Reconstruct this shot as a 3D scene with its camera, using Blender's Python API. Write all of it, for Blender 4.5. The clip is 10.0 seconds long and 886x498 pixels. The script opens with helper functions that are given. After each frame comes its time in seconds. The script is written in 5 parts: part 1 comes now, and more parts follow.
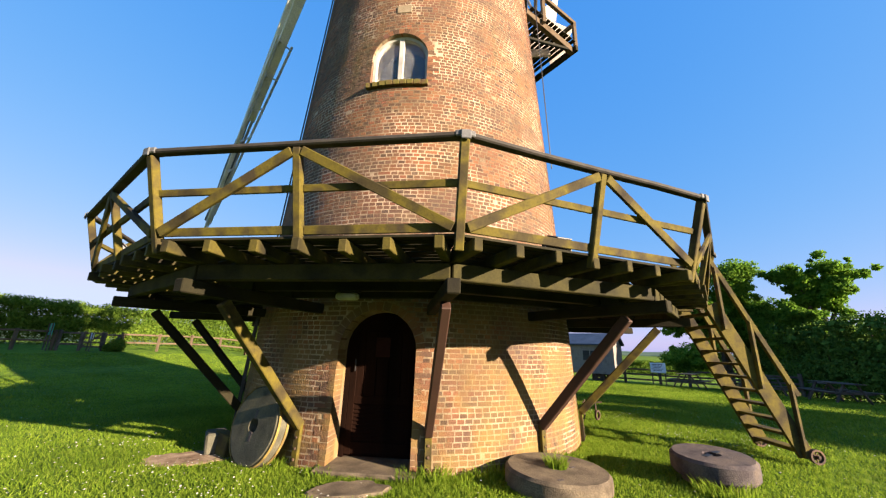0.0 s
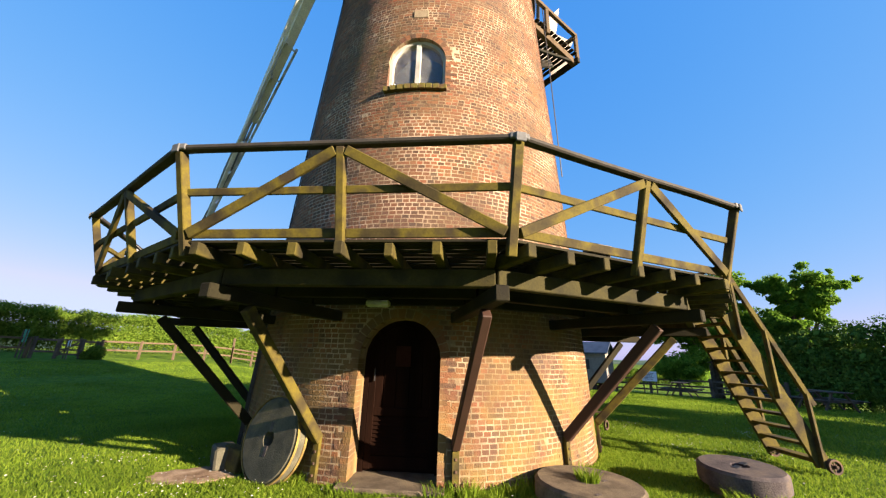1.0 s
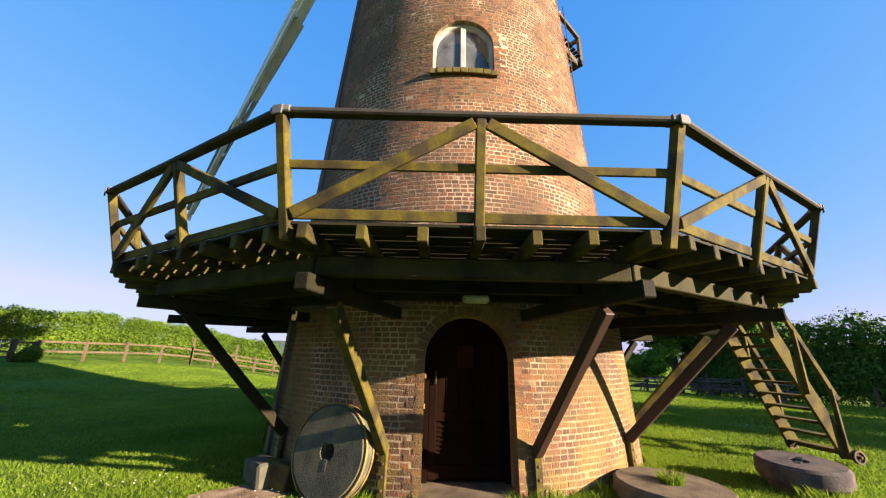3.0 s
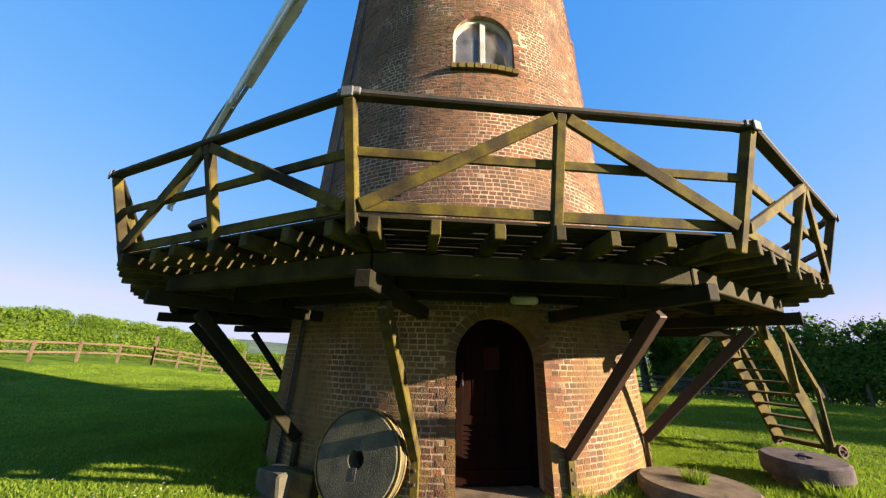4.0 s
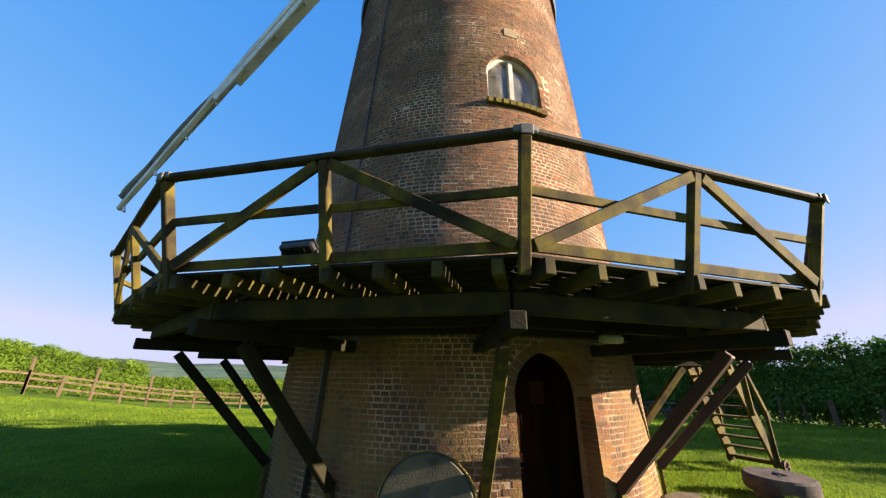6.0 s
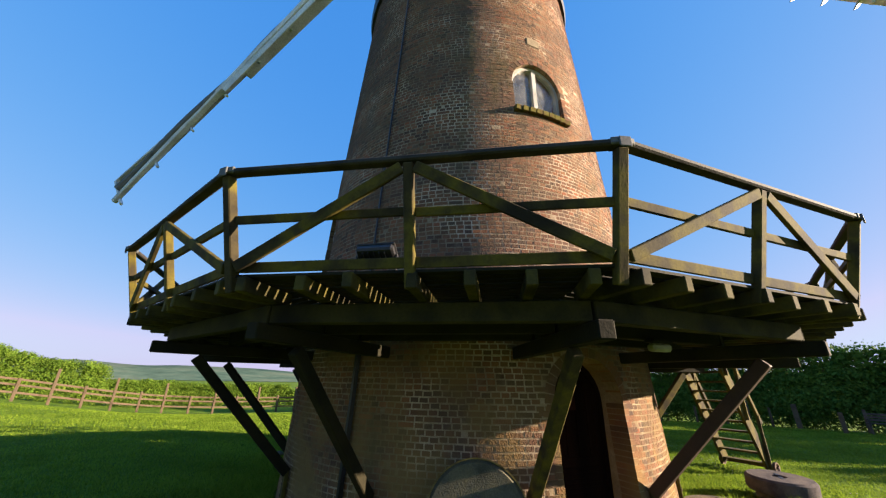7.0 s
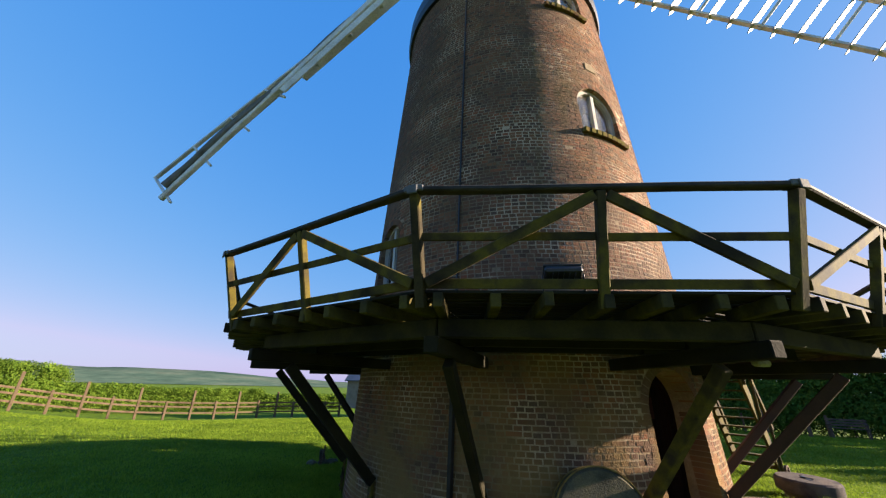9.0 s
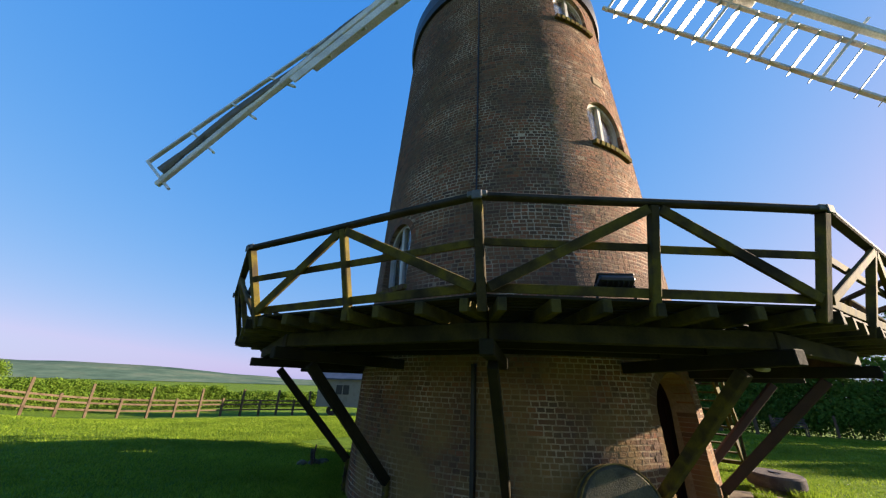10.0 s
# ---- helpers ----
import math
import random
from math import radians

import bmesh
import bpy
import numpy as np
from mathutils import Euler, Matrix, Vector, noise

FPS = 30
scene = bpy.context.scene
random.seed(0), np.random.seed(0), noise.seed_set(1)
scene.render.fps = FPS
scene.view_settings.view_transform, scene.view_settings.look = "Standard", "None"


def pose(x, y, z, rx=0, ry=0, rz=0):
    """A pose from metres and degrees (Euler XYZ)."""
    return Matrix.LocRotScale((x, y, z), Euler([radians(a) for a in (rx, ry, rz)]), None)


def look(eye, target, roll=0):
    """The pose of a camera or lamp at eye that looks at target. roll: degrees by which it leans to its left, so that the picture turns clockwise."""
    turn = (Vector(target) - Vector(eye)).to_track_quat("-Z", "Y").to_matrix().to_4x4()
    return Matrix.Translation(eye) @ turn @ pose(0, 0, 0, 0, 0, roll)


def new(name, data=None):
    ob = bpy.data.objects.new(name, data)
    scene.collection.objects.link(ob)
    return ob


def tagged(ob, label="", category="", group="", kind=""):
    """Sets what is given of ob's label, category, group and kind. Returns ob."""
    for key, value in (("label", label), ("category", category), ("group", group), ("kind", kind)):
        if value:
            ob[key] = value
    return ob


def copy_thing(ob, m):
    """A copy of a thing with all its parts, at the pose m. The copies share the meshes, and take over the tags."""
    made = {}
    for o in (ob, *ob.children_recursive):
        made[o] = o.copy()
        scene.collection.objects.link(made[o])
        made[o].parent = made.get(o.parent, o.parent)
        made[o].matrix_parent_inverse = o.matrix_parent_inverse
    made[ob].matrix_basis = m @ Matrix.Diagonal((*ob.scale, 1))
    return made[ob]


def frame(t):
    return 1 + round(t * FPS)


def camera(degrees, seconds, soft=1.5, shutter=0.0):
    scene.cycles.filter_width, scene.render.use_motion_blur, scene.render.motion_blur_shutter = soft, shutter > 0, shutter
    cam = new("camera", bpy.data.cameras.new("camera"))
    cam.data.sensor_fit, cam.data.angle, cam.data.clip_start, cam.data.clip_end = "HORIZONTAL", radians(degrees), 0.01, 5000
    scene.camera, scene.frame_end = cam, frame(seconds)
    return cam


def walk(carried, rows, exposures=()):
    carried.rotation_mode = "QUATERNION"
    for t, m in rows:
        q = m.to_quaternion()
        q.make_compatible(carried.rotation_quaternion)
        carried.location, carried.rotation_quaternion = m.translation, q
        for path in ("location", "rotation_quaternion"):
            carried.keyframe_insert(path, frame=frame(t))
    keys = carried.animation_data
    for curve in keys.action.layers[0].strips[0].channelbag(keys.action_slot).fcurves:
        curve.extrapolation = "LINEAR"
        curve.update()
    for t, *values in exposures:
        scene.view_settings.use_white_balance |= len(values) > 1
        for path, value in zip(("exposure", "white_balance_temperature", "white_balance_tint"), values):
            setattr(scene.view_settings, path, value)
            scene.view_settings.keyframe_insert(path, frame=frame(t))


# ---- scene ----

# ---------------------------------------------------------------- camera
cam = camera(102.76, 10.0, 1.25)
ROWS = [
    (0.0, -1.163, -7.591, 1.629, -12.73, 15.66, -1.49),
    (0.5, -1.375, -7.501, 1.608, -14.08, 16.66, -1.47),
    (1.0, -1.609, -7.371, 1.630, -14.93, 16.92, -1.58),
    (1.5, -1.872, -7.162, 1.607, -15.93, 16.95, -1.94),
    (2.0, -2.170, -6.964, 1.592, -17.66, 16.75, -1.92),
    (2.5, -2.465, -6.826, 1.604, -19.24, 16.89, -1.48),
    (4.0, -3.343, -6.271, 1.632, -25.99, 16.89, -1.15),
    (4.5, -3.612, -6.085, 1.645, -28.50, 17.33, -1.35),
    (5.0, -3.918, -5.859, 1.719, -31.55, 17.92, -1.63),
    (5.5, -4.270, -5.669, 1.748, -34.79, 19.21, -1.19),
    (7.0, -5.146, -4.971, 1.783, -41.95, 20.64, -0.96),
    (7.5, -5.434, -4.718, 1.776, -43.00, 20.70, -1.27),
    (8.0, -5.705, -4.444, 1.806, -44.51, 20.79, -0.85),
    (8.5, -6.069, -4.210, 1.800, -45.48, 21.31, -0.83),
    (9.0, -6.385, -3.993, 1.814, -46.93, 21.38, -1.22),
    (9.5, -6.650, -3.744, 1.851, -49.58, 20.89, -1.47),
    (10.0, -6.882, -3.499, 1.816, -52.31, 21.32, -1.68),
]
walk(cam, [(t, pose(x, y, z, 90 + pitch, roll, yaw)) for t, x, y, z, yaw, pitch, roll in ROWS], [(0.0, 2.42, 6350, 16.0), (4.0, 2.46, 6350, 16.0), (5.5, 2.44, 6350, 16.0), (8.0, 2.26, 6250, 16.0), (10.0, 2.26, 6200, 16.0)])

# ---------------------------------------------------------------- light
SUN_AZ, SUN_EL = -44.0, 15.6          # degrees, from the x axis; above the horizon
world = bpy.data.worlds.new("world")
scene.world = world
world.use_nodes = True
wn = world.node_tree.nodes
sky = wn.new("ShaderNodeTexSky")
sky.sky_type = "NISHITA"
sky.sun_disc = False
sky.sun_elevation = radians(SUN_EL)
sky.sun_rotation = radians(90 - SUN_AZ)
sky.altitude, sky.air_density, sky.dust_density, sky.ozone_density = 100, 1.0, 0.6, 3.0
wn["Background"].inputs["Strength"].default_value = 0.12
# a clear evening sky: steady blue overhead, paling to white haze low down and towards the sun
split, join = wn.new("ShaderNodeSeparateColor"), wn.new("ShaderNodeCombineColor")
world.node_tree.links.new(sky.outputs[0], split.inputs[0])
for i, (gain, power, most) in enumerate(((0.268, 1.10, 1.08), (0.545, 0.45, 1.26), (1.22, 0.13, 1.56))):
    bend, scale, cap_at = (wn.new("ShaderNodeMath") for _ in range(3))
    bend.operation, scale.operation, cap_at.operation = "POWER", "MULTIPLY", "MINIMUM"
    bend.inputs[1].default_value, scale.inputs[1].default_value, cap_at.inputs[1].default_value = power, gain, most
    world.node_tree.links.new(split.outputs[i], bend.inputs[0])
    world.node_tree.links.new(bend.outputs[0], scale.inputs[0])
    world.node_tree.links.new(scale.outputs[0], cap_at.inputs[0])
    world.node_tree.links.new(cap_at.outputs[0], join.inputs[i])
world.node_tree.links.new(join.outputs[0], wn["Background"].inputs["Color"])
sun = new("sun", bpy.data.lights.new("sun", "SUN"))
sun.data.energy, sun.data.angle, sun.data.color = 4.35, radians(0.6), (1.0, 0.81, 0.57)
sun.matrix_world = look((0, 0, 0), (-math.cos(radians(SUN_AZ)) * math.cos(radians(SUN_EL)), -math.sin(radians(SUN_AZ)) * math.cos(radians(SUN_EL)), -math.sin(radians(SUN_EL))))


# ---------------------------------------------------------------- helpers of this scene
def material(name, rough=0.8, metal=0.0, spec=0.3):
    m = bpy.data.materials.new(name)
    m.use_nodes = True
    b = m.node_tree.nodes["Principled BSDF"]
    b.inputs["Roughness"].default_value = rough
    b.inputs["Metallic"].default_value = metal
    b.inputs["Specular IOR Level"].default_value = spec
    return m, m.node_tree.nodes, m.node_tree.links, b


def ramp(nodes, links, source, stops, interp="LINEAR"):
    r = nodes.new("ShaderNodeValToRGB")
    r.color_ramp.interpolation = interp
    e = r.color_ramp.elements
    while len(e) < len(stops):
        e.new(0.5)
    for q, (p, c) in zip(e, stops):
        q.position, q.color = p, (*c, 1)
    links.new(source, r.inputs[0])
    return r.outputs[0]


def mix(nodes, links, fac, a, b, mode="MIX"):
    m = nodes.new("ShaderNodeMix")
    m.data_type, m.blend_type = "RGBA", mode
    for sock, v in ((m.inputs[0], fac), (m.inputs[6], a), (m.inputs[7], b)):
        if isinstance(v, (int, float)):
            sock.default_value = v
        elif isinstance(v, tuple):
            sock.default_value = (*v, 1)
        else:
            links.new(v, sock)
    return m.outputs[2]


def noise_tex(nodes, links, scale, detail=4.0, stretch=None, world_space=False):
    t = nodes.new("ShaderNodeTexNoise")
    t.inputs["Scale"].default_value, t.inputs["Detail"].default_value = scale, detail
    if world_space:
        src = nodes.new("ShaderNodeNewGeometry").outputs["Position"]
    else:
        src = nodes.new("ShaderNodeTexCoord").outputs["Object"]
    if stretch:
        mp = nodes.new("ShaderNodeMapping")
        mp.inputs["Scale"].default_value = stretch
        links.new(src, mp.inputs[0])
        src = mp.outputs[0]
    links.new(src, t.inputs["Vector"])
    return t.outputs["Fac"]


def bump(nodes, links, bsdf, height, strength=0.4, dist=0.01):
    n = nodes.new("ShaderNodeBump")
    n.inputs["Strength"].default_value, n.inputs["Distance"].default_value = strength, dist
    links.new(height, n.inputs["Height"])
    links.new(n.outputs[0], bsdf.inputs["Normal"])


def mottled(name, colours, scale=8.0, fine=60.0, rough=0.85, metal=0.0, spec=0.3, bump_by=0.4, dist=0.01, stretch=None, world_space=False, fine_mix=0.35):
    """Two scales of noise through a ramp of colours, with relief."""
    m, n, l, b = material(name, rough, metal, spec)
    big = noise_tex(n, l, scale, 5, stretch, world_space)
    small = noise_tex(n, l, fine, 4, stretch, world_space)
    k = len(colours) - 1
    c = ramp(n, l, big, [(0.3 + 0.4 * i / max(k, 1), q) for i, q in enumerate(colours)])
    dark = ramp(n, l, small, [(0.3, (0.45, 0.45, 0.45)), (0.7, (1.25, 1.25, 1.25))])
    c = mix(n, l, fine_mix, c, mix(n, l, 1.0, c, dark, "MULTIPLY"))
    l.new(c, b.inputs["Base Color"])
    bump(n, l, b, small, bump_by, dist)
    return m


def thing(name, label="", category="", group="", kind="", at=(0, 0, 0)):
    ob = new(name)
    ob.empty_display_size = 0.2
    ob.location = at
    return tagged(ob, label, category, group, kind)


def part(name, bm, mat, parent=None, label="", smooth=False):
    me = bpy.data.meshes.new(name)
    bmesh.ops.recalc_face_normals(bm, faces=bm.faces)
    bm.to_mesh(me)
    bm.free()
    return part_of(name, me, mat, parent, label, smooth)


def part_of(name, me, mat, parent=None, label="", smooth=False):
    if mat is not None and not me.materials:
        me.materials.append(mat)
    if smooth:
        me.shade_smooth()
        me.set_sharp_from_angle(angle=radians(32))
    ob = new(name, me)
    if parent is not None:
        ob.parent = parent
        ob.matrix_parent_inverse = Matrix.Translation(-world_place(parent))
    return tagged(ob, label)


def world_place(ob):
    """Where the parent's own origin lies: parts keep theirs at the world's origin."""
    return Vector(ob.location) if ob.parent is None else Vector()


def polar(az, r, z):
    a = radians(az)
    return Vector((r * math.cos(a), r * math.sin(a), z))


def hull8(bm, lower, upper):
    """A solid between two rings of points."""
    lo, up = [bm.verts.new(p) for p in lower], [bm.verts.new(p) for p in upper]
    n = len(lo)
    bm.faces.new(lo[::-1])
    bm.faces.new(up)
    for i in range(n):
        bm.faces.new((lo[i], lo[(i + 1) % n], up[(i + 1) % n], up[i]))


def round_edges(bm, w, seg=1):
    if w > 0:
        bmesh.ops.bevel(bm, geom=bm.edges[:], offset=w, segments=seg, profile=0.6, affect="EDGES")


def beam_bm(a, b, w, h, up=(0, 0, 1), bevel=0.006, bm=None, cut=0.0):
    """A timber from a to b, w wide across and h deep along up."""
    own = bmesh.new()
    a, b = Vector(a), Vector(b)
    d = (b - a).normalized()
    s = d.cross(Vector(up)).normalized()
    u = s.cross(d).normalized()
    ring = [(-w / 2, -h / 2), (w / 2, -h / 2), (w / 2, h / 2), (-w / 2, h / 2)]
    hull8(own, [a + s * i + u * j for i, j in ring], [b + s * i + u * j for i, j in ring])
    bmesh.ops.recalc_face_normals(own, faces=own.faces)
    round_edges(own, bevel)
    if bm is None:
        return own
    me = bpy.data.meshes.new("tmp")
    own.to_mesh(me)
    own.free()
    bm.from_mesh(me)
    bpy.data.meshes.remove(me)
    return bm


def strip_bm(points, w, h, up):
    """One bar that follows the points."""
    bm = bmesh.new()
    rings = []
    for i, q in enumerate(points):
        d = (points[min(i + 1, len(points) - 1)] - points[max(i - 1, 0)]).normalized()
        s = d.cross(Vector(up)).normalized()
        u = s.cross(d)
        rings.append([bm.verts.new(q + s * a * w / 2 + u * b * h / 2) for a, b in ((-1, -1), (1, -1), (1, 1), (-1, 1))])
    for r0, r1 in zip(rings, rings[1:]):
        for k in range(4):
            bm.faces.new((r0[k], r0[(k + 1) % 4], r1[(k + 1) % 4], r1[k]))
    bm.faces.new(rings[0])
    bm.faces.new(rings[-1])
    return bm


def strip_round(points, w, h):
    """A level bar that follows the points, its long edges rounded."""
    ring = [(-0.5, -0.25), (-0.36, -0.5), (0.36, -0.5), (0.5, -0.25), (0.5, 0.25), (0.36, 0.5), (-0.36, 0.5), (-0.5, 0.25)]
    bm = bmesh.new()
    d = (points[-1] - points[0]).normalized()
    side = d.cross(Vector((0, 0, 1))).normalized()
    rows = [[bm.verts.new(q + side * a * w + Vector((0, 0, b * h))) for a, b in ring] for q in points]
    for r0, r1 in zip(rows, rows[1:]):
        for i in range(8):
            bm.faces.new((r0[i], r0[(i + 1) % 8], r1[(i + 1) % 8], r1[i]))
    bm.faces.new(rows[0])
    bm.faces.new(rows[-1])
    return bm


def box_bm(sx, sy, sz, m=None, bevel=0.004, bm=None):
    m = m or Matrix()
    c = [m @ Vector((sx * i / 2, sy * j / 2, 0)) for i, j in ((-1, -1), (1, -1), (1, 1), (-1, 1))]
    up = (m.to_3x3() @ Vector((0, 0, 1)))
    own = bmesh.new()
    hull8(own, [p - up * sz / 2 for p in c], [p + up * sz / 2 for p in c])
    bmesh.ops.recalc_face_normals(own, faces=own.faces)
    round_edges(own, bevel)
    if bm is None:
        return own
    me = bpy.data.meshes.new("tmp")
    own.to_mesh(me)
    own.free()
    bm.from_mesh(me)
    bpy.data.meshes.remove(me)
    return bm


def lathe_bm(profile, seg=48, m=None, bm=None, jitter=0.0, seed=1, closed=True):
    """Turn (r, z) pairs about z; closed joins the last pair to the first."""
    rnd = random.Random(seed)
    bm = bm or bmesh.new()
    m = m or Matrix()
    rings = []
    for r, z in profile:
        if r < 1e-6:
            rings.append([bm.verts.new(m @ Vector((0, 0, z)))])
        else:
            rings.append([bm.verts.new(m @ Vector(((r + rnd.uniform(-jitter, jitter)) * math.cos(2 * math.pi * i / seg), (r + rnd.uniform(-jitter, jitter)) * math.sin(2 * math.pi * i / seg), z))) for i in range(seg)])
    pairs = list(zip(rings, rings[1:])) + ([(rings[-1], rings[0])] if closed else [])
    for p, q in pairs:
        for i in range(seg):
            j = (i + 1) % seg
            f = [p[i % len(p)], p[j % len(p)], q[j % len(q)], q[i % len(q)]]
            f = [v for k, v in enumerate(f) if v not in f[:k]]
            if len(f) > 2:
                bm.faces.new(f)
    return bm


def mesh_from(name, verts, faces):
    me = bpy.data.meshes.new(name)
    me.from_pydata(verts, [], faces)
    me.update()
    return me


# ---------------------------------------------------------------- materials
def brick_material(name, random_from):
    m, n, l, b = material(name, 0.9, 0.0, 0.2)
    if random_from == "object":
        rnd = n.new("ShaderNodeObjectInfo").outputs["Random"]
    else:
        rnd = n.new("ShaderNodeNewGeometry").outputs["Random Per Island"]
    base = ramp(n, l, rnd, [(0.0, (0.042, 0.027, 0.021)), (0.14, (0.085, 0.044, 0.028)), (0.30, (0.155, 0.061, 0.031)), (0.48, (0.190, 0.078, 0.036)), (0.62, (0.115, 0.060, 0.036)), (0.76, (0.215, 0.098, 0.044)), (0.86, (0.255, 0.074, 0.033)), (0.94, (0.090, 0.060, 0.046)), (1.0, (0.052, 0.036, 0.029))])
    grain = noise_tex(n, l, 70, 6, None, True)
    c = mix(n, l, 0.30, base, ramp(n, l, grain, [(0.25, (0.05, 0.03, 0.021)), (0.75, (0.21, 0.112, 0.062))]))
    c = weathered(n, l, c)
    l.new(c, b.inputs["Base Color"])
    bump(n, l, b, grain, 0.9, 0.012)
    return m


def weathered(n, l, c, much=1.0):
    """Grime, lime bloom, ochre lichen and green streaks that lie over brick and mortar alike."""
    grime = noise_tex(n, l, 0.9, 6, (1, 1, 1.3), True)
    lime = noise_tex(n, l, 7, 5, None, True)
    ochre = noise_tex(n, l, 1.7, 6, None, True)
    streak = noise_tex(n, l, 2.2, 4, (1, 1, 0.16), True)
    c = mix(n, l, ramp(n, l, grime, [(0.42, (0, 0, 0)), (0.60, (0.6 * much, 0.6 * much, 0.6 * much))]), c, (0.075, 0.052, 0.040))
    c = mix(n, l, ramp(n, l, lime, [(0.58, (0, 0, 0)), (0.78, (0.4, 0.4, 0.4))]), c, (0.24, 0.17, 0.11))
    pos = n.new("ShaderNodeSeparateXYZ")
    l.new(n.new("ShaderNodeNewGeometry").outputs["Position"], pos.inputs[0])
    low = n.new("ShaderNodeMapRange")
    low.inputs[1].default_value, low.inputs[2].default_value, low.inputs[3].default_value, low.inputs[4].default_value = 0.2, 3.0, 0.95, 0.10
    l.new(pos.outputs[2], low.inputs[0])
    amount = mix(n, l, 1.0, ramp(n, l, ochre, [(0.38, (0, 0, 0)), (0.58, (0.85, 0.85, 0.85))]), low.outputs[0], "MULTIPLY")
    c = mix(n, l, amount, c, (0.22, 0.145, 0.045))
    return mix(n, l, ramp(n, l, streak, [(0.60, (0, 0, 0)), (0.76, (0.6, 0.6, 0.6))]), c, (0.085, 0.075, 0.028))


def mortar_material():
    m, n, l, b = material("mortar", 0.95, 0.0, 0.1)
    fine = noise_tex(n, l, 45, 5, None, True)
    c = ramp(n, l, noise_tex(n, l, 1.3, 5, None, True), [(0.34, (0.15, 0.108, 0.070)), (0.5, (0.25, 0.187, 0.120)), (0.64, (0.50, 0.395, 0.28))])
    c = mix(n, l, 0.5, c, mix(n, l, 1.0, c, ramp(n, l, fine, [(0.3, (0.4, 0.4, 0.4)), (0.7, (1.2, 1.2, 1.2))]), "MULTIPLY"))
    c = weathered(n, l, c, 0.4)
    l.new(c, b.inputs["Base Color"])
    bump(n, l, b, fine, 0.6, 0.01)
    return m


M_BRICK = brick_material("brick_one", "object")
M_BRICKS = brick_material("brick_many", "island")
M_MORTAR = mortar_material()
M_WOOD = mottled("weathered_timber", [(0.018, 0.0135, 0.0075), (0.047, 0.036, 0.0125), (0.100, 0.079, 0.010), (0.044, 0.033, 0.017)], 3.4, 55, 0.85, 0, 0.2, 0.35, 0.005, None, True)
M_RAIL = mottled("grey_weathered_rail", [(0.013, 0.011, 0.009), (0.040, 0.035, 0.029), (0.022, 0.018, 0.013)], 3.0, 60, 0.8, 0, 0.3, 0.5, 0.005, None, True)
# the gallery timber again, with the shade under the deck put into its colour
M_DECKWOOD = mottled("shade_darkened_timber", [(0.0067, 0.0054, 0.0034), (0.0143, 0.0126, 0.0046), (0.0231, 0.0189, 0.0071)], 2.0, 50, 0.85, 0, 0.2, 0.5, 0.006, None, True)
# ring beam timber, also darkened in colour to stand for under-deck shade
M_JOIST = mottled("shade_darkened_joist_timber", [(0.010, 0.008, 0.0045), (0.024, 0.021, 0.006), (0.040, 0.034, 0.008), (0.022, 0.019, 0.008)], 2.6, 50, 0.85, 0, 0.2, 0.5, 0.006, None, True)
M_TAIL = mottled("mossy_joist_timber", [(0.012, 0.0095, 0.005), (0.035, 0.029, 0.009), (0.075, 0.060, 0.009), (0.034, 0.027, 0.012)], 2.6, 50, 0.85, 0, 0.2, 0.4, 0.005, None, True)
M_BROWN = mottled("brown_stained_timber", [(0.0268, 0.0122, 0.0084), (0.0459, 0.0210, 0.0134), (0.0382, 0.0191, 0.0114)], 2.5, 60, 0.65, 0, 0.35, 0.3, 0.004, None, True)
M_NOTICE = mottled("dull_red_notice", [(0.022, 0.008, 0.006), (0.032, 0.012, 0.008)], 5, 60, 0.95, 0, 0.03, 0.2, 0.002, None, True)
# brown door timber taken near black to stand for shade in the arch
M_DOOR = mottled("shade_darkened_oak_door", [(0.0048, 0.0028, 0.0021), (0.0124, 0.0055, 0.0034), (0.0090, 0.0041, 0.0028)], 3, 80, 0.95, 0, 0.03, 0.3, 0.003, (1, 1, 0.15), True)
M_WHITE = mottled("white_paint", [(0.2763, 0.2641, 0.2272), (0.4054, 0.3930, 0.3561), (0.4422, 0.4298, 0.4054)], 3, 50, 0.5, 0, 0.4, 0.2, 0.002, None, True, 0.2)
M_STONE = mottled("gritstone", [(0.0650, 0.0506, 0.0361), (0.1228, 0.0976, 0.0687), (0.1734, 0.1373, 0.0903)], 5, 70, 0.95, 0, 0.15, 0.7, 0.012, None, True, 0.5)
M_GREYSTONE = mottled("grey_millstone", [(0.0550, 0.0528, 0.0385), (0.0990, 0.0935, 0.0660), (0.1540, 0.1320, 0.0770)], 4, 70, 0.95, 0, 0.15, 0.6, 0.012, None, True, 0.5)
M_DARKSTONE = mottled("dark_millstone", [(0.0440, 0.0360, 0.0400), (0.0800, 0.0680, 0.0680), (0.1200, 0.0960, 0.0800)], 5, 70, 0.95, 0, 0.15, 0.7, 0.012, None, True, 0.5)
M_PALESTONE = mottled("pale_stone", [(0.1950, 0.1500, 0.0975), (0.2700, 0.2175, 0.1425), (0.3150, 0.2550, 0.1725)], 5, 70, 0.95, 0, 0.15, 0.5, 0.006, None, True)
M_SAIL = mottled("weathered_sail_paint", [(0.46, 0.44, 0.40), (0.66, 0.64, 0.60), (0.78, 0.76, 0.73)], 2.5, 40, 0.7, 0, 0.2, 0.3, 0.003, None, True, 0.4)
M_CANVAS = mottled("grey_sailcloth", [(0.10, 0.095, 0.085), (0.17, 0.16, 0.145), (0.13, 0.12, 0.11)], 5, 60, 0.9, 0, 0.1, 0.5, 0.006, None, True)
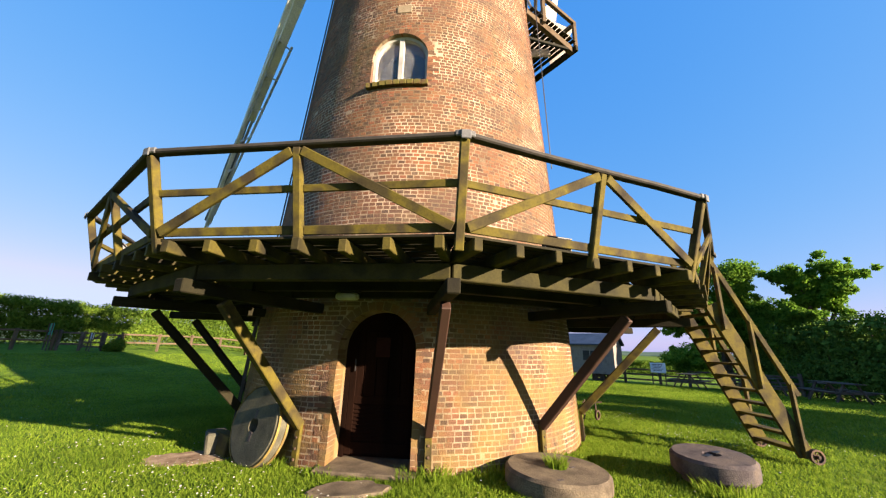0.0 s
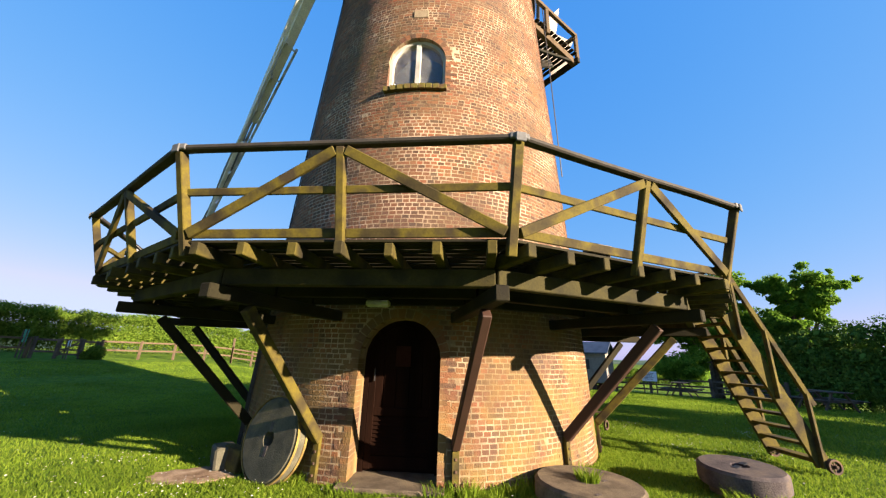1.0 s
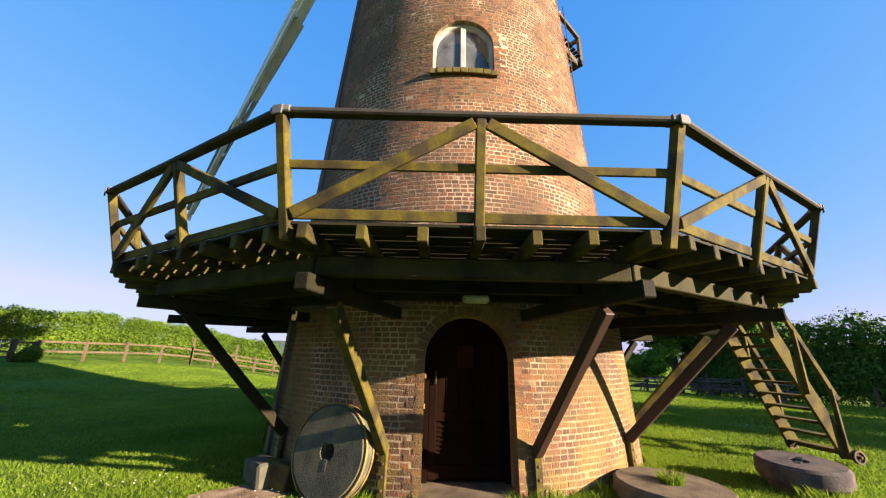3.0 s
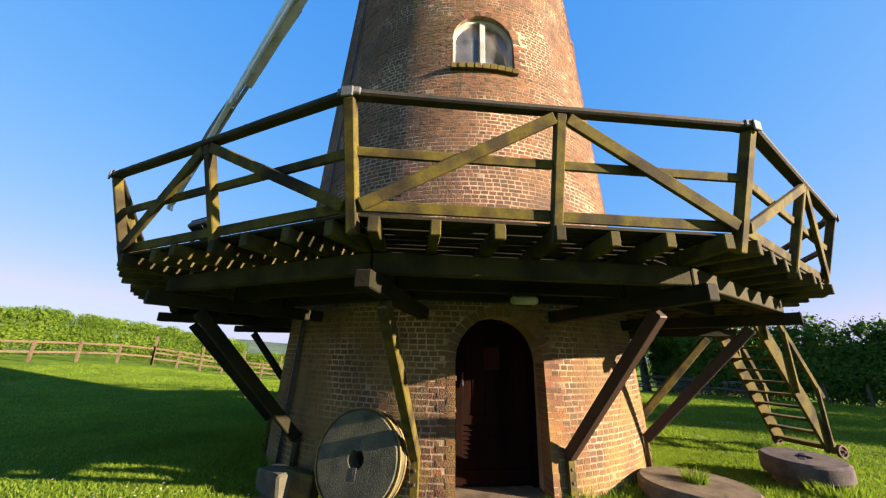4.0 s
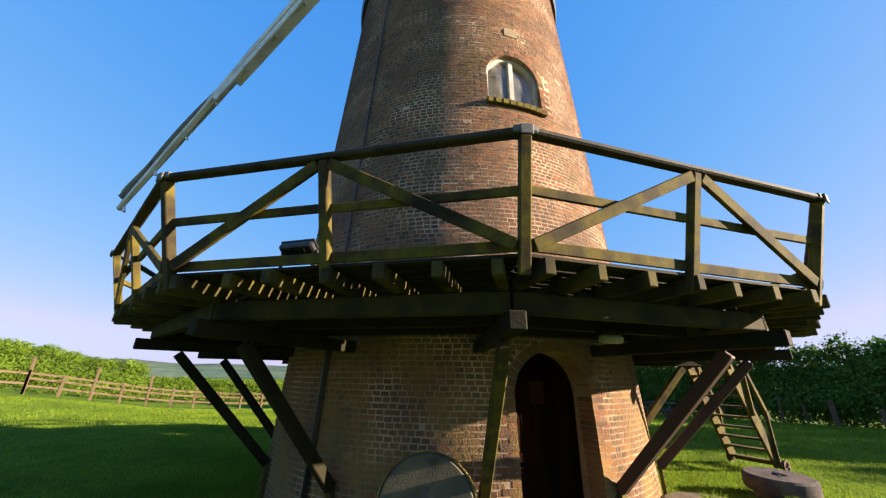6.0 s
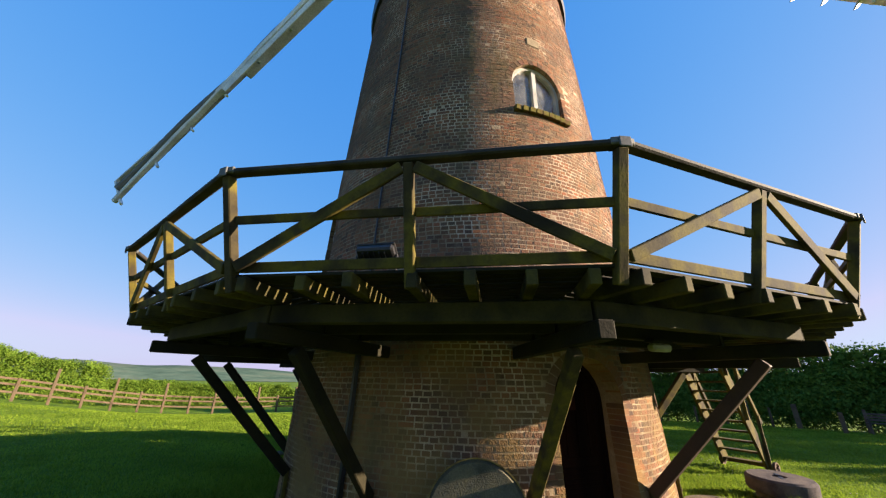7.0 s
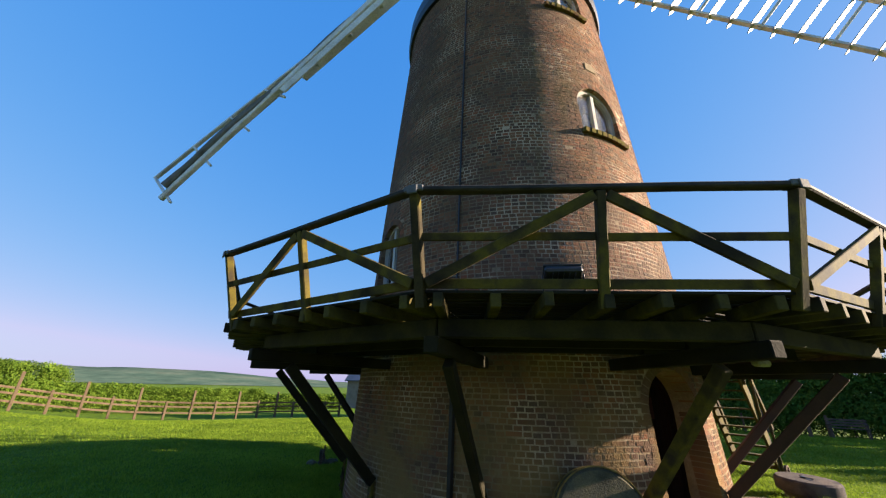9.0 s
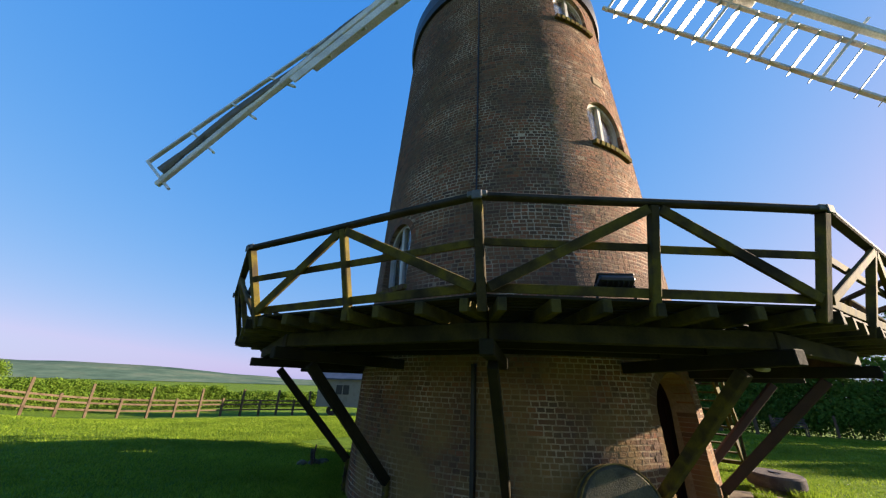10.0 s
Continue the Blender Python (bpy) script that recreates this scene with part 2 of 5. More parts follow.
M_FAN = mottled("faded_cream_paint", [(0.30, 0.25, 0.21), (0.40, 0.34, 0.29), (0.46, 0.40, 0.34)], 3, 50, 0.6, 0, 0.3, 0.2, 0.002, None, True, 0.2)
M_IRON = mottled("rusty_iron", [(0.035, 0.025, 0.02), (0.08, 0.05, 0.035), (0.12, 0.07, 0.04)], 10, 90, 0.75, 0.4, 0.4, 0.4, 0.003)
M_RUST = mottled("yellow_rust", [(0.10, 0.06, 0.02), (0.22, 0.15, 0.04), (0.28, 0.20, 0.06)], 10, 90, 0.85, 0.1, 0.3, 0.4, 0.003)
M_BLACK = mottled("black_metal", [(0.012, 0.012, 0.013), (0.025, 0.025, 0.027)], 10, 90, 0.45, 0.3, 0.5, 0.1, 0.001)
M_CAPLEAD = mottled("lead_sheet", [(0.06, 0.063, 0.066), (0.115, 0.118, 0.121), (0.085, 0.085, 0.087)], 8, 60, 0.75, 0.1, 0.4, 0.3, 0.003)
M_EARTH = mottled("bare_earth", [(0.13, 0.085, 0.055), (0.26, 0.185, 0.125), (0.34, 0.26, 0.185)], 6, 50, 1.0, 0, 0.05, 0.8, 0.02, None, True, 0.5)
M_MOSS = mottled("mossy_brick", [(0.085, 0.05, 0.034), (0.12, 0.08, 0.038), (0.13, 0.115, 0.03), (0.10, 0.06, 0.04)], 6, 50, 1.0, 0, 0.05, 0.6, 0.01, None, True)
M_DARK = mottled("dark_interior", [(0.05, 0.045, 0.04), (0.09, 0.085, 0.08)], 2, 20, 0.9)
M_FENCE = mottled("fence_timber", [(0.0616, 0.0440, 0.0282), (0.1144, 0.0818, 0.0510), (0.0880, 0.0686, 0.0466)], 3, 50, 0.9, 0, 0.1, 0.3, 0.004, None, True)
M_FENCEDARK = mottled("old_fence_timber", [(0.06, 0.05, 0.04), (0.13, 0.10, 0.075)], 3, 50, 0.9, 0, 0.1, 0.3, 0.004, None, True)
M_HUT = mottled("hut_boards", [(0.1714, 0.1462, 0.1260), (0.2318, 0.2016, 0.1764), (0.2117, 0.1865, 0.1663)], 3, 50, 0.7, 0, 0.3, 0.2, 0.002, None, True, 0.2)
M_ROOFBLUE = mottled("blue_grey_roof", [(0.03, 0.045, 0.07), (0.06, 0.08, 0.12)], 2, 30, 0.5, 0.2, 0.4, 0.2, 0.003, None, True)


def leaf_material(name, cols, trans=0.25):
    m, n, l, b = material(name, 0.8, 0.0, 0.08)
    rnd = n.new("ShaderNodeNewGeometry").outputs["Random Per Island"]
    big = noise_tex(n, l, 0.6, 3, None, True)
    c = ramp(n, l, rnd, [(i / (len(cols) - 1), q) for i, q in enumerate(cols)])
    c = mix(n, l, 0.6, c, mix(n, l, 1.0, c, ramp(n, l, big, [(0.35, (0.55, 0.6, 0.5)), (0.65, (1.3, 1.25, 1.1))]), "MULTIPLY"))
    l.new(c, b.inputs["Base Color"])
    b.inputs["Transmission Weight"].default_value = 0.0
    t = n.new("ShaderNodeBsdfTranslucent")
    l.new(c, t.inputs[0])
    mx = n.new("ShaderNodeMixShader")
    mx.inputs[0].default_value = trans
    l.new(b.outputs[0], mx.inputs[1])
    l.new(t.outputs[0], mx.inputs[2])
    l.new(mx.outputs[0], n["Material Output"].inputs["Surface"])
    return m


M_GRASSBLADE = leaf_material("grass_blades", [(0.094, 0.160, 0.0130), (0.138, 0.220, 0.0175), (0.180, 0.272, 0.0220), (0.225, 0.285, 0.0400)], 0.45)
M_LEAF = leaf_material("tree_leaves", [(0.0765, 0.1615, 0.0170), (0.1275, 0.2465, 0.0255), (0.1785, 0.3060, 0.0340)], 0.5)
M_HEDGE = leaf_material("hedge_leaves", [(0.07, 0.135, 0.016), (0.105, 0.18, 0.02), (0.15, 0.215, 0.028)], 0.35)
# darker copy of the hedge green: the shade is put into the leaf colour
M_DARKLEAF = leaf_material("shade_darkened_leaves", [(0.0414, 0.0897, 0.0165), (0.0690, 0.1380, 0.0221), (0.0966, 0.1794, 0.0276)], 0.05)
M_BARK = mottled("bark", [(0.06, 0.045, 0.03), (0.12, 0.09, 0.06)], 6, 40, 0.95, 0, 0.1, 0.8, 0.02)


def grass_ground():
    m, n, l, b = material("lawn", 0.95, 0.0, 0.08)
    big = noise_tex(n, l, 0.25, 4, None, True)
    mid = noise_tex(n, l, 3.0, 5, None, True)
    fine = noise_tex(n, l, 45, 6, None, True)
    c = ramp(n, l, mid, [(0.3, (0.060, 0.112, 0.010)), (0.55, (0.102, 0.172, 0.014)), (0.75, (0.16, 0.215, 0.024))])
    c = mix(n, l, 0.5, c, mix(n, l, 1.0, c, ramp(n, l, big, [(0.35, (0.7, 0.75, 0.7)), (0.65, (1.25, 1.2, 1.1))]), "MULTIPLY"))
    c = mix(n, l, 0.6, c, mix(n, l, 1.0, c, ramp(n, l, fine, [(0.3, (0.4, 0.45, 0.4)), (0.7, (1.35, 1.3, 1.2))]), "MULTIPLY"))
    l.new(c, b.inputs["Base Color"])
    bump(n, l, b, fine, 1.0, 0.04)
    return m


M_LAWN = grass_ground()


def glass_material():
    """Clear glass under a thin pale film, painted in for the hazy reflection of the sky."""
    m, n, l, b = material("window_glass", 0.03, 0.0, 0.5)
    b.inputs["Base Color"].default_value = (0.85, 0.88, 0.88, 1)
    b.inputs["Transmission Weight"].default_value = 1.0
    b.inputs["IOR"].default_value = 1.45
    pale_sheen = n.new("ShaderNodeBsdfDiffuse")
    pale_sheen.inputs[0].default_value = (0.55, 0.55, 0.52, 1)
    # patchy share of the diffuse film that imitates reflected sky
    film = ramp(n, l, noise_tex(n, l, 4, 4, None, True), [(0.3, (0.02, 0.02, 0.02)), (0.75, (0.12, 0.12, 0.12))])
    mx = n.new("ShaderNodeMixShader")
    l.new(film, mx.inputs[0])
    l.new(b.outputs[0], mx.inputs[1])
    l.new(pale_sheen.outputs[0], mx.inputs[2])
    l.new(mx.outputs[0], n["Material Output"].inputs["Surface"])
    return m


M_GLASS = glass_material()


# ---------------------------------------------------------------- ground
GROUND = 0.20


def smooth(a, b, x):
    t = min(max((x - a) / (b - a), 0), 1)
    return t * t * (3 - 2 * t)


def ground_height(x, y):
    """The lawn: level round the mill, rising to the field on the far side, falling away to the fields behind."""
    d = math.hypot(x, y)
    az = math.degrees(math.atan2(y, x))
    rise = 1.0 * smooth(10, 30, d) * smooth(95, 122, az) * (1 - smooth(150, 175, az))
    fall = -1.0 * smooth(10, 34, d) * (1 - smooth(84, 118, az)) * smooth(-60, 30, az)
    return GROUND + rise + fall - 2.5 * smooth(45, 140, d) + 0.03 * noise.noise((x * 0.35, y * 0.35, 0)) * min(d / 4, 1)


def build_ground():
    bm = bmesh.new()
    rr = [0, 1.5, 2.6, 3.1, 3.6, 4.2, 5, 6, 7, 8, 9, 10, 12, 14, 17, 20, 24, 28, 34, 40, 50, 65, 90, 130, 200, 350, 700, 1500, 3000]
    seg = 120
    rings = []
    for r in rr:
        if r == 0:
            rings.append([bm.verts.new((0, 0, 0))])
        else:
            rings.append([bm.verts.new((r * math.cos(2 * math.pi * i / seg), r * math.sin(2 * math.pi * i / seg), ground_height(r * math.cos(2 * math.pi * i / seg), r * math.sin(2 * math.pi * i / seg)) if r < 300 else -2.5)) for i in range(seg)])
    for a, b in zip(rings, rings[1:]):
        for i in range(seg):
            j = (i + 1) % seg
            f = [a[i % len(a)], b[i], b[j], a[j % len(a)]]
            f = [v for k, v in enumerate(f) if v not in f[:k]]
            bm.faces.new(f)
    g = part("ground", bm, M_LAWN, None, "", True)
    tagged(g, "mown green lawn with daisies around the windmill", "lawn", "", "structure")
    return g


build_ground()

# ---------------------------------------------------------------- tower
PROFILE_Z = [-0.3, 0.0, 2.4, 5.5, 10.5, 11.5]
PROFILE_R = [3.12, 3.107, 2.98, 2.785, 2.465, 2.40]
TOWER_TOP = 10.42


def tower_r(z):
    return float(np.interp(z, PROFILE_Z, PROFILE_R))


windmill = thing("windmill", "tall tapered red brick tower windmill with white sails", "windmill")

# openings: azimuth of the middle, width, sill, spring line of the arch, depth of the reveal
OPENINGS = {
    "door": dict(az=-108.6, w=1.02, sill=0.25, spring=1.58, depth=0.34),
    "middle": dict(az=-109.8, w=0.98, sill=5.86, spring=6.47, depth=0.16),
    "upper": dict(az=-115.5, w=0.95, sill=9.10, spring=9.62, depth=0.16),
    "side": dict(az=163.5, w=0.86, sill=3.34, spring=4.14, depth=0.16),
}


def arch_outline(w, sill, spring, n=12):
    """Half-round arch: points (across, z), from the lower left round to the lower right."""
    pts = [(-w / 2, sill), (-w / 2, spring)]
    pts += [(-w / 2 * math.cos(math.pi * i / n), spring + w / 2 * math.sin(math.pi * i / n)) for i in range(1, n)]
    return pts + [(w / 2, spring), (w / 2, sill)]


def opening_frame(o):
    """Matrix with x across, y outwards, z up, on the axis of the tower."""
    a = radians(o["az"])
    return Matrix(((-math.sin(a), math.cos(a), 0, 0), (math.cos(a), math.sin(a), 0, 0), (0, 0, 1, 0), (0, 0, 0, 1)))


def prism_bm(outline, y0, y1, m, bm=None):
    bm = bm or bmesh.new()
    hull8(bm, [m @ Vector((x, y0, z)) for x, z in outline], [m @ Vector((x, y1, z)) for x, z in outline])
    return bm


def build_wall():
    seg = 160
    zs = [-0.3, 0, 2.4, 5.5, TOWER_TOP]
    prof = [(tower_r(z) - 0.0012, z) for z in zs] + [(tower_r(z) - 0.46, z) for z in reversed(zs)]
    bm = lathe_bm(prof, seg)
    bmesh.ops.recalc_face_normals(bm, faces=bm.faces)
    me = bpy.data.meshes.new("wall")
    bm.to_mesh(me)
    bm.free()
    wall = new("wall", me)
    cut = bmesh.new()
    for o in OPENINGS.values():
        prism_bm(arch_outline(o["w"], o["sill"], o["spring"]), 1.9, 4.2, opening_frame(o), cut)
    bmesh.ops.recalc_face_normals(cut, faces=cut.faces)
    cme = bpy.data.meshes.new("cutter")
    cut.to_mesh(cme)
    cut.free()
    cutter = new("cutter", cme)
    mod = wall.modifiers.new("openings", "BOOLEAN")
    mod.object, mod.operation, mod.solver = cutter, "DIFFERENCE", "EXACT"
    bpy.context.view_layer.update()
    done = bpy.data.meshes.new_from_object(wall.evaluated_get(bpy.context.evaluated_depsgraph_get()))
    wall.modifiers.clear()
    wall.data = done
    bpy.data.objects.remove(cutter)
    done.materials.clear()
    done.materials.append(M_MORTAR)
    wall.parent = windmill
    return tagged(wall, "tapered round wall of old red and brown brick")


wall = build_wall()


def arch_distance(o, across, z):
    """Metres outside the opening's outline, negative inside."""
    if z < o["spring"]:
        return max(abs(across) - o["w"] / 2, o["sill"] - z)
    return math.hypot(across, z - o["spring"]) - o["w"] / 2


def brick_verts(az0, az1, z0, z1, proud, back=0.05):
    """The eight corners of a brick that follows the tower's curve, with a worn face."""
    e = 0.0018
    out = []
    for rr, d in ((-back, 0.0), (proud, e)):
        for a, z in ((az0, z0), (az1, z0), (az1, z1), (az0, z1)):
            zz = z + (d if z == z0 else -d)
            r = tower_r(zz) + rr
            aa = a + (d / 3.0 if a == az0 else -d / 3.0)
            out.append((r * math.cos(aa), r * math.sin(aa), zz))
    return out


BRICK_FACES = [(4, 5, 6, 7), (0, 1, 5, 4), (1, 2, 6, 5), (2, 3, 7, 6), (3, 0, 4, 7)]
COURSE = 0.0635


def build_bricks():
    rnd = random.Random(7)
    verts, faces, near = [], [], []
    course = 0
    z = -0.02
    while z + COURSE < TOWER_TOP:
        r = tower_r(z)
        a = (course % 2) * 0.0565 / r + rnd.uniform(-0.008, 0.008)
        end = a + 2 * math.pi - 0.012
        while a < end:
            long = rnd.random() < 0.07
            w = (0.205 if long else 0.104) * rnd.uniform(0.94, 1.06) / r
            w = min(w, end - a + 0.01)
            g = 0.0125 / r
            dz = rnd.uniform(-0.0045, 0.0045)
            z0, z1 = z + 0.0058 + dz, z + COURSE - 0.0058 + dz + rnd.uniform(-0.003, 0.002)
            mid, zm = a + w / 2, (z0 + z1) / 2
            clear = True
            for o in OPENINGS.values():
                da = (mid - radians(o["az"]) + math.pi) % (2 * math.pi) - math.pi
                if abs(da) < 0.5:
                    d = arch_distance(o, da * r, zm)
                    margin = 0.115 if zm > o["spring"] else 0.06
                    if d < (w * r / 2 - 0.02 if zm < o["spring"] and zm > o["sill"] else margin):
                        clear = False
            if clear and w > 0.03 / r:
                p = brick_verts(a + g / 2, a + w - g / 2, z0, z1, max(-0.0004, rnd.gauss(0.0008, 0.0009)))
                az = math.degrees(mid)
                az = az - 360 if az > 180 else az
                if -128 < az < -88 and 0.1 < z < 1.9 and len(near) < 295 and rnd.random() < 0.40:
                    near.append((p, az, zm))
                else:
                    b = len(verts)
                    verts.extend(p)
                    faces.extend(tuple(b + i for i in f) for f in BRICK_FACES)
            a += w
        z += COURSE
        course += 1
    return verts, faces, near


def voussoirs(o, count, depth=0.11):
    """A ring of bricks on edge over an arched opening."""
    out = []
    m = opening_frame(o)
    for i in range(count):
        t0, t1 = math.pi * (i + 0.06) / count, math.pi * (i + 0.94) / count
        r0, r1 = o["w"] / 2 + 0.0, o["w"] / 2 + depth
        pts = [(-r * math.cos(t), o["spring"] + r * math.sin(t)) for r, t in ((r0, t0), (r0, t1), (r1, t1), (r1, t0))]
        vs = []
        for off in (-0.22, 0.004):
            for x, z in pts:
                y = math.sqrt(max(tower_r(z) ** 2 - x * x, 0.1)) + off
                vs.append(tuple(m @ Vector((x, y, z))))
        out.append(vs)
    return out


def jamb_bricks(o, rnd):
    """Squared bricks down both sides of an opening, running back into the reveal."""
    out = []
    m = opening_frame(o)
    z, k = o["sill"], 0
    while z + 0.04 < o["spring"]:
        for side in (-1, 1):
            w = 0.19 if (k + (side > 0)) % 2 else 0.09
            x0, x1 = side * (o["w"] / 2 - 0.003), side * (o["w"] / 2 + w)
            vs = []
            for off in (-0.26, 0.003 + rnd.uniform(-0.002, 0.003)):
                for x, zz in ((x0, z + 0.005), (x1, z + 0.005), (x1, z + COURSE - 0.005), (x0, z + COURSE - 0.005)):
                    y = math.sqrt(tower_r(zz) ** 2 - x * x) + off
                    vs.append(tuple(m @ Vector((x, y, zz))))
            out.append(vs)
        z += COURSE
        k += 1
    return out

# door, set back in its arch; the recess's deep shade is put into its colour
def build_door():
    o = OPENINGS["door"]
    m = opening_frame(o)
    yb = tower_r(1.0) - o["depth"] - 0.12
    w = o["w"]
    bm = prism_bm(arch_outline(w - 0.10, o["sill"] + 0.02, o["spring"] - 0.02), yb - 0.03, yb + 0.02, m)
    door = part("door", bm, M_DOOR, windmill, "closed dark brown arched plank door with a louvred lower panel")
    # frame round the leaf
    outer, inner = arch_outline(w + 0.02, o["sill"], o["spring"], 16), arch_outline(w - 0.13, o["sill"], o["spring"] - 0.02, 16)
    fb = bmesh.new()
    rows = []
    for y in (yb - 0.05, yb + 0.06):
        rows.append(([fb.verts.new(m @ Vector((x, y, z))) for x, z in outer], [fb.verts.new(m @ Vector((x, y, z))) for x, z in inner]))
    (ob_, ib_), (of_, if_) = rows
    for i in range(len(outer) - 1):
        for a, b in ((of_, if_), (if_, ib_), (ib_, ob_), (ob_, of_)):
            fb.faces.new((a[i], a[i + 1], b[i + 1], b[i]))
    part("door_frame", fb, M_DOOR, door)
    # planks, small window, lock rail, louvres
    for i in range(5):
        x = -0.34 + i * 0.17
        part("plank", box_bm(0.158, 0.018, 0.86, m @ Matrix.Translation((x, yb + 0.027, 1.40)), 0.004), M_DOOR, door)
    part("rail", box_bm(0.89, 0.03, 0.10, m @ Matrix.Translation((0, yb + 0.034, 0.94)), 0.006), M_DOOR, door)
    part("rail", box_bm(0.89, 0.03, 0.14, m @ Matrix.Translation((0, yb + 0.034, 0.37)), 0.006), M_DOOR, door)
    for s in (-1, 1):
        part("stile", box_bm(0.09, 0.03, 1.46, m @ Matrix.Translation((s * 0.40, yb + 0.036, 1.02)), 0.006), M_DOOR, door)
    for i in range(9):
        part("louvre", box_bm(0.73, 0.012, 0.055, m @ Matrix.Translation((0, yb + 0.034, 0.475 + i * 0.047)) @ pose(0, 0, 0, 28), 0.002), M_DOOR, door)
    part("notice", box_bm(0.20, 0.008, 0.26, m @ Matrix.Translation((-0.01, yb + 0.042, 1.62)), 0.002), M_NOTICE, door, "small reddish brown notice board")
    part("handle", beam_bm(m @ Vector((-0.37, yb + 0.075, 1.30)), m @ Vector((-0.37, yb + 0.075, 1.46)), 0.022, 0.022, (1, 0, 0), 0.006), M_BLACK, door, "black pull handle")
    sb = prism_bm([(-0.60, 0.06), (-0.60, 0.26), (0.60, 0.26), (0.60, 0.06)], yb - 0.1, tower_r(0) + 0.10, m)
    round_edges(sb, 0.012)
    part("threshold", sb, M_STONE, windmill, "worn stone threshold under the door")


def build_window(key, name_label):
    o = OPENINGS[key]
    m = opening_frame(o)
    yb = tower_r(o["spring"]) - o["depth"]
    wnd = part("window", ring_bm(arch_outline(o["w"], o["sill"] + 0.03, o["spring"], 16), arch_outline(o["w"] - 0.11, o["sill"] + 0.08, o["spring"], 16), yb - 0.04, yb + 0.05, m), M_WHITE, windmill, name_label)
    part("mullion", box_bm(0.085, 0.08, o["spring"] + o["w"] / 2 - o["sill"] - 0.08, m @ Matrix.Translation((0, yb + 0.01, (o["sill"] + o["spring"] + o["w"] / 2) / 2)), 0.006), M_WHITE, wnd)
    for s in (-1, 1):
        half = [(x, z) for x, z in arch_outline(o["w"] - 0.14, o["sill"] + 0.09, o["spring"], 16)]
        pts = [(x, z) for x, z in half if x * s >= -0.001]
        if s < 0:
            pts = pts + [(0.0, o["sill"] + 0.09)]
        else:
            pts = [(0.0, o["sill"] + 0.09)] + pts
        bm = prism_bm(pts, yb - 0.004, yb + 0.004, m)
        p = part("pane", bm, M_GLASS, wnd)
        p.visible_shadow = False
    # sill of tilted bricks, mossy on top
    n = 9
    for i in range(n):
        x = (i - (n - 1) / 2) * (o["w"] + 0.08) / n
        y = math.sqrt(tower_r(o["sill"]) ** 2 - x * x) - 0.04
        part("sill_brick", box_bm((o["w"] + 0.08) / n - 0.010, 0.24, 0.085, m @ Matrix.Translation((x, y, o["sill"] - 0.025)) @ pose(0, 0, 0, -9), 0.006), M_MOSS, wnd)


def ring_bm(outer, inner, y0, y1, m):
    """A frame between two like outlines, closed all round."""
    fb = bmesh.new()
    n = len(outer)
    g = [[fb.verts.new(m @ Vector((x, y, z))) for x, z in o] for y in (y0, y1) for o in (outer, inner)]
    ob_, ib_, of_, if_ = g
    for i in range(n):
        j = (i + 1) % n
        for a, b in ((of_, if_), (if_, ib_), (ib_, ob_), (ob_, of_)):
            fb.faces.new((a[i], a[j], b[j], b[i]))
    return fb


build_door()
build_window("middle", "arched white wooden window with two panes")
build_window("upper", "arched white wooden window under the cap")
build_window("side", "arched white wooden window above the gallery")

# date stone over the middle window
mo = opening_frame(OPENINGS["middle"])
part("date_stone", box_bm(0.27, 0.10, 0.17, mo @ Matrix.Translation((0.02, tower_r(7.54) - 0.035, 7.54)), 0.008), M_PALESTONE, windmill, "small pale stone tablet set in the brickwork")
# lightning conductor and downpipe
for a, b, w in ((2.4, 10.6, 0.022), (0.0, 2.1, 0.05)):
    bm = strip_bm([polar(-162.6, tower_r(a + (b - a) * i / 12) + 0.02 + w / 2, a + (b - a) * i / 12) for i in range(13)], w, w, (1, 0, 0))
    part("conductor" if w < 0.03 else "downpipe", bm, M_BLACK, windmill, "thin dark conductor strip down the wall" if w < 0.03 else "dark pipe down the wall")
part("rope", strip_bm([polar(-29.0, tower_r(z) + 0.10 + 0.03 * (z - 5.4), z) for z in (5.4, 7.0, 8.6, 10.2)], 0.016, 0.016, (1, 0, 0)), M_BLACK, windmill, "thin dark rope hanging beside the wall")
# floors inside, so that the windows show a dim room
for z in (2.45, 5.3, 8.6):
    part("floor", lathe_bm([(0, z), (2.2, z), (2.2, z + 0.06), (0, z + 0.06)], 48, closed=False), M_DARK, windmill, "dark plank floor inside the tower")


# cap, curb
def build_cap():
    bm = lathe_bm([(2.22, TOWER_TOP - 0.18), (2.55, TOWER_TOP - 0.16), (2.58, TOWER_TOP + 0.0), (2.56, TOWER_TOP + 0.40), (2.2, TOWER_TOP + 0.42)], 96)
    part("curb", bm, M_BLACK, windmill, "dark boarded curb round the top of the tower")
    cap = part("cap", lathe_bm([(2.46, TOWER_TOP + 0.41), (2.44, TOWER_TOP + 0.8), (2.15, TOWER_TOP + 1.6), (1.7, TOWER_TOP + 2.3), (0.8, TOWER_TOP + 2.8), (0, TOWER_TOP + 2.95)], 64, closed=False), M_WHITE, windmill, "white domed boat-shaped cap", True)
    return cap


cap = build_cap()

# windshaft, hub and sails
SHAFT_AZ, SHAFT_TILT = -149.3, 3.0
hub = Vector((-2.53, -1.32, 11.63))
SHAFT = Vector((math.cos(radians(SHAFT_AZ)) * math.cos(radians(SHAFT_TILT)), math.sin(radians(SHAFT_AZ)) * math.cos(radians(SHAFT_TILT)), math.sin(radians(SHAFT_TILT))))
part("windshaft", beam_bm(hub - SHAFT * 1.4, hub + SHAFT * 0.3, 0.42, 0.42, bevel=0.06), M_IRON, windmill, "heavy iron windshaft through the cap")
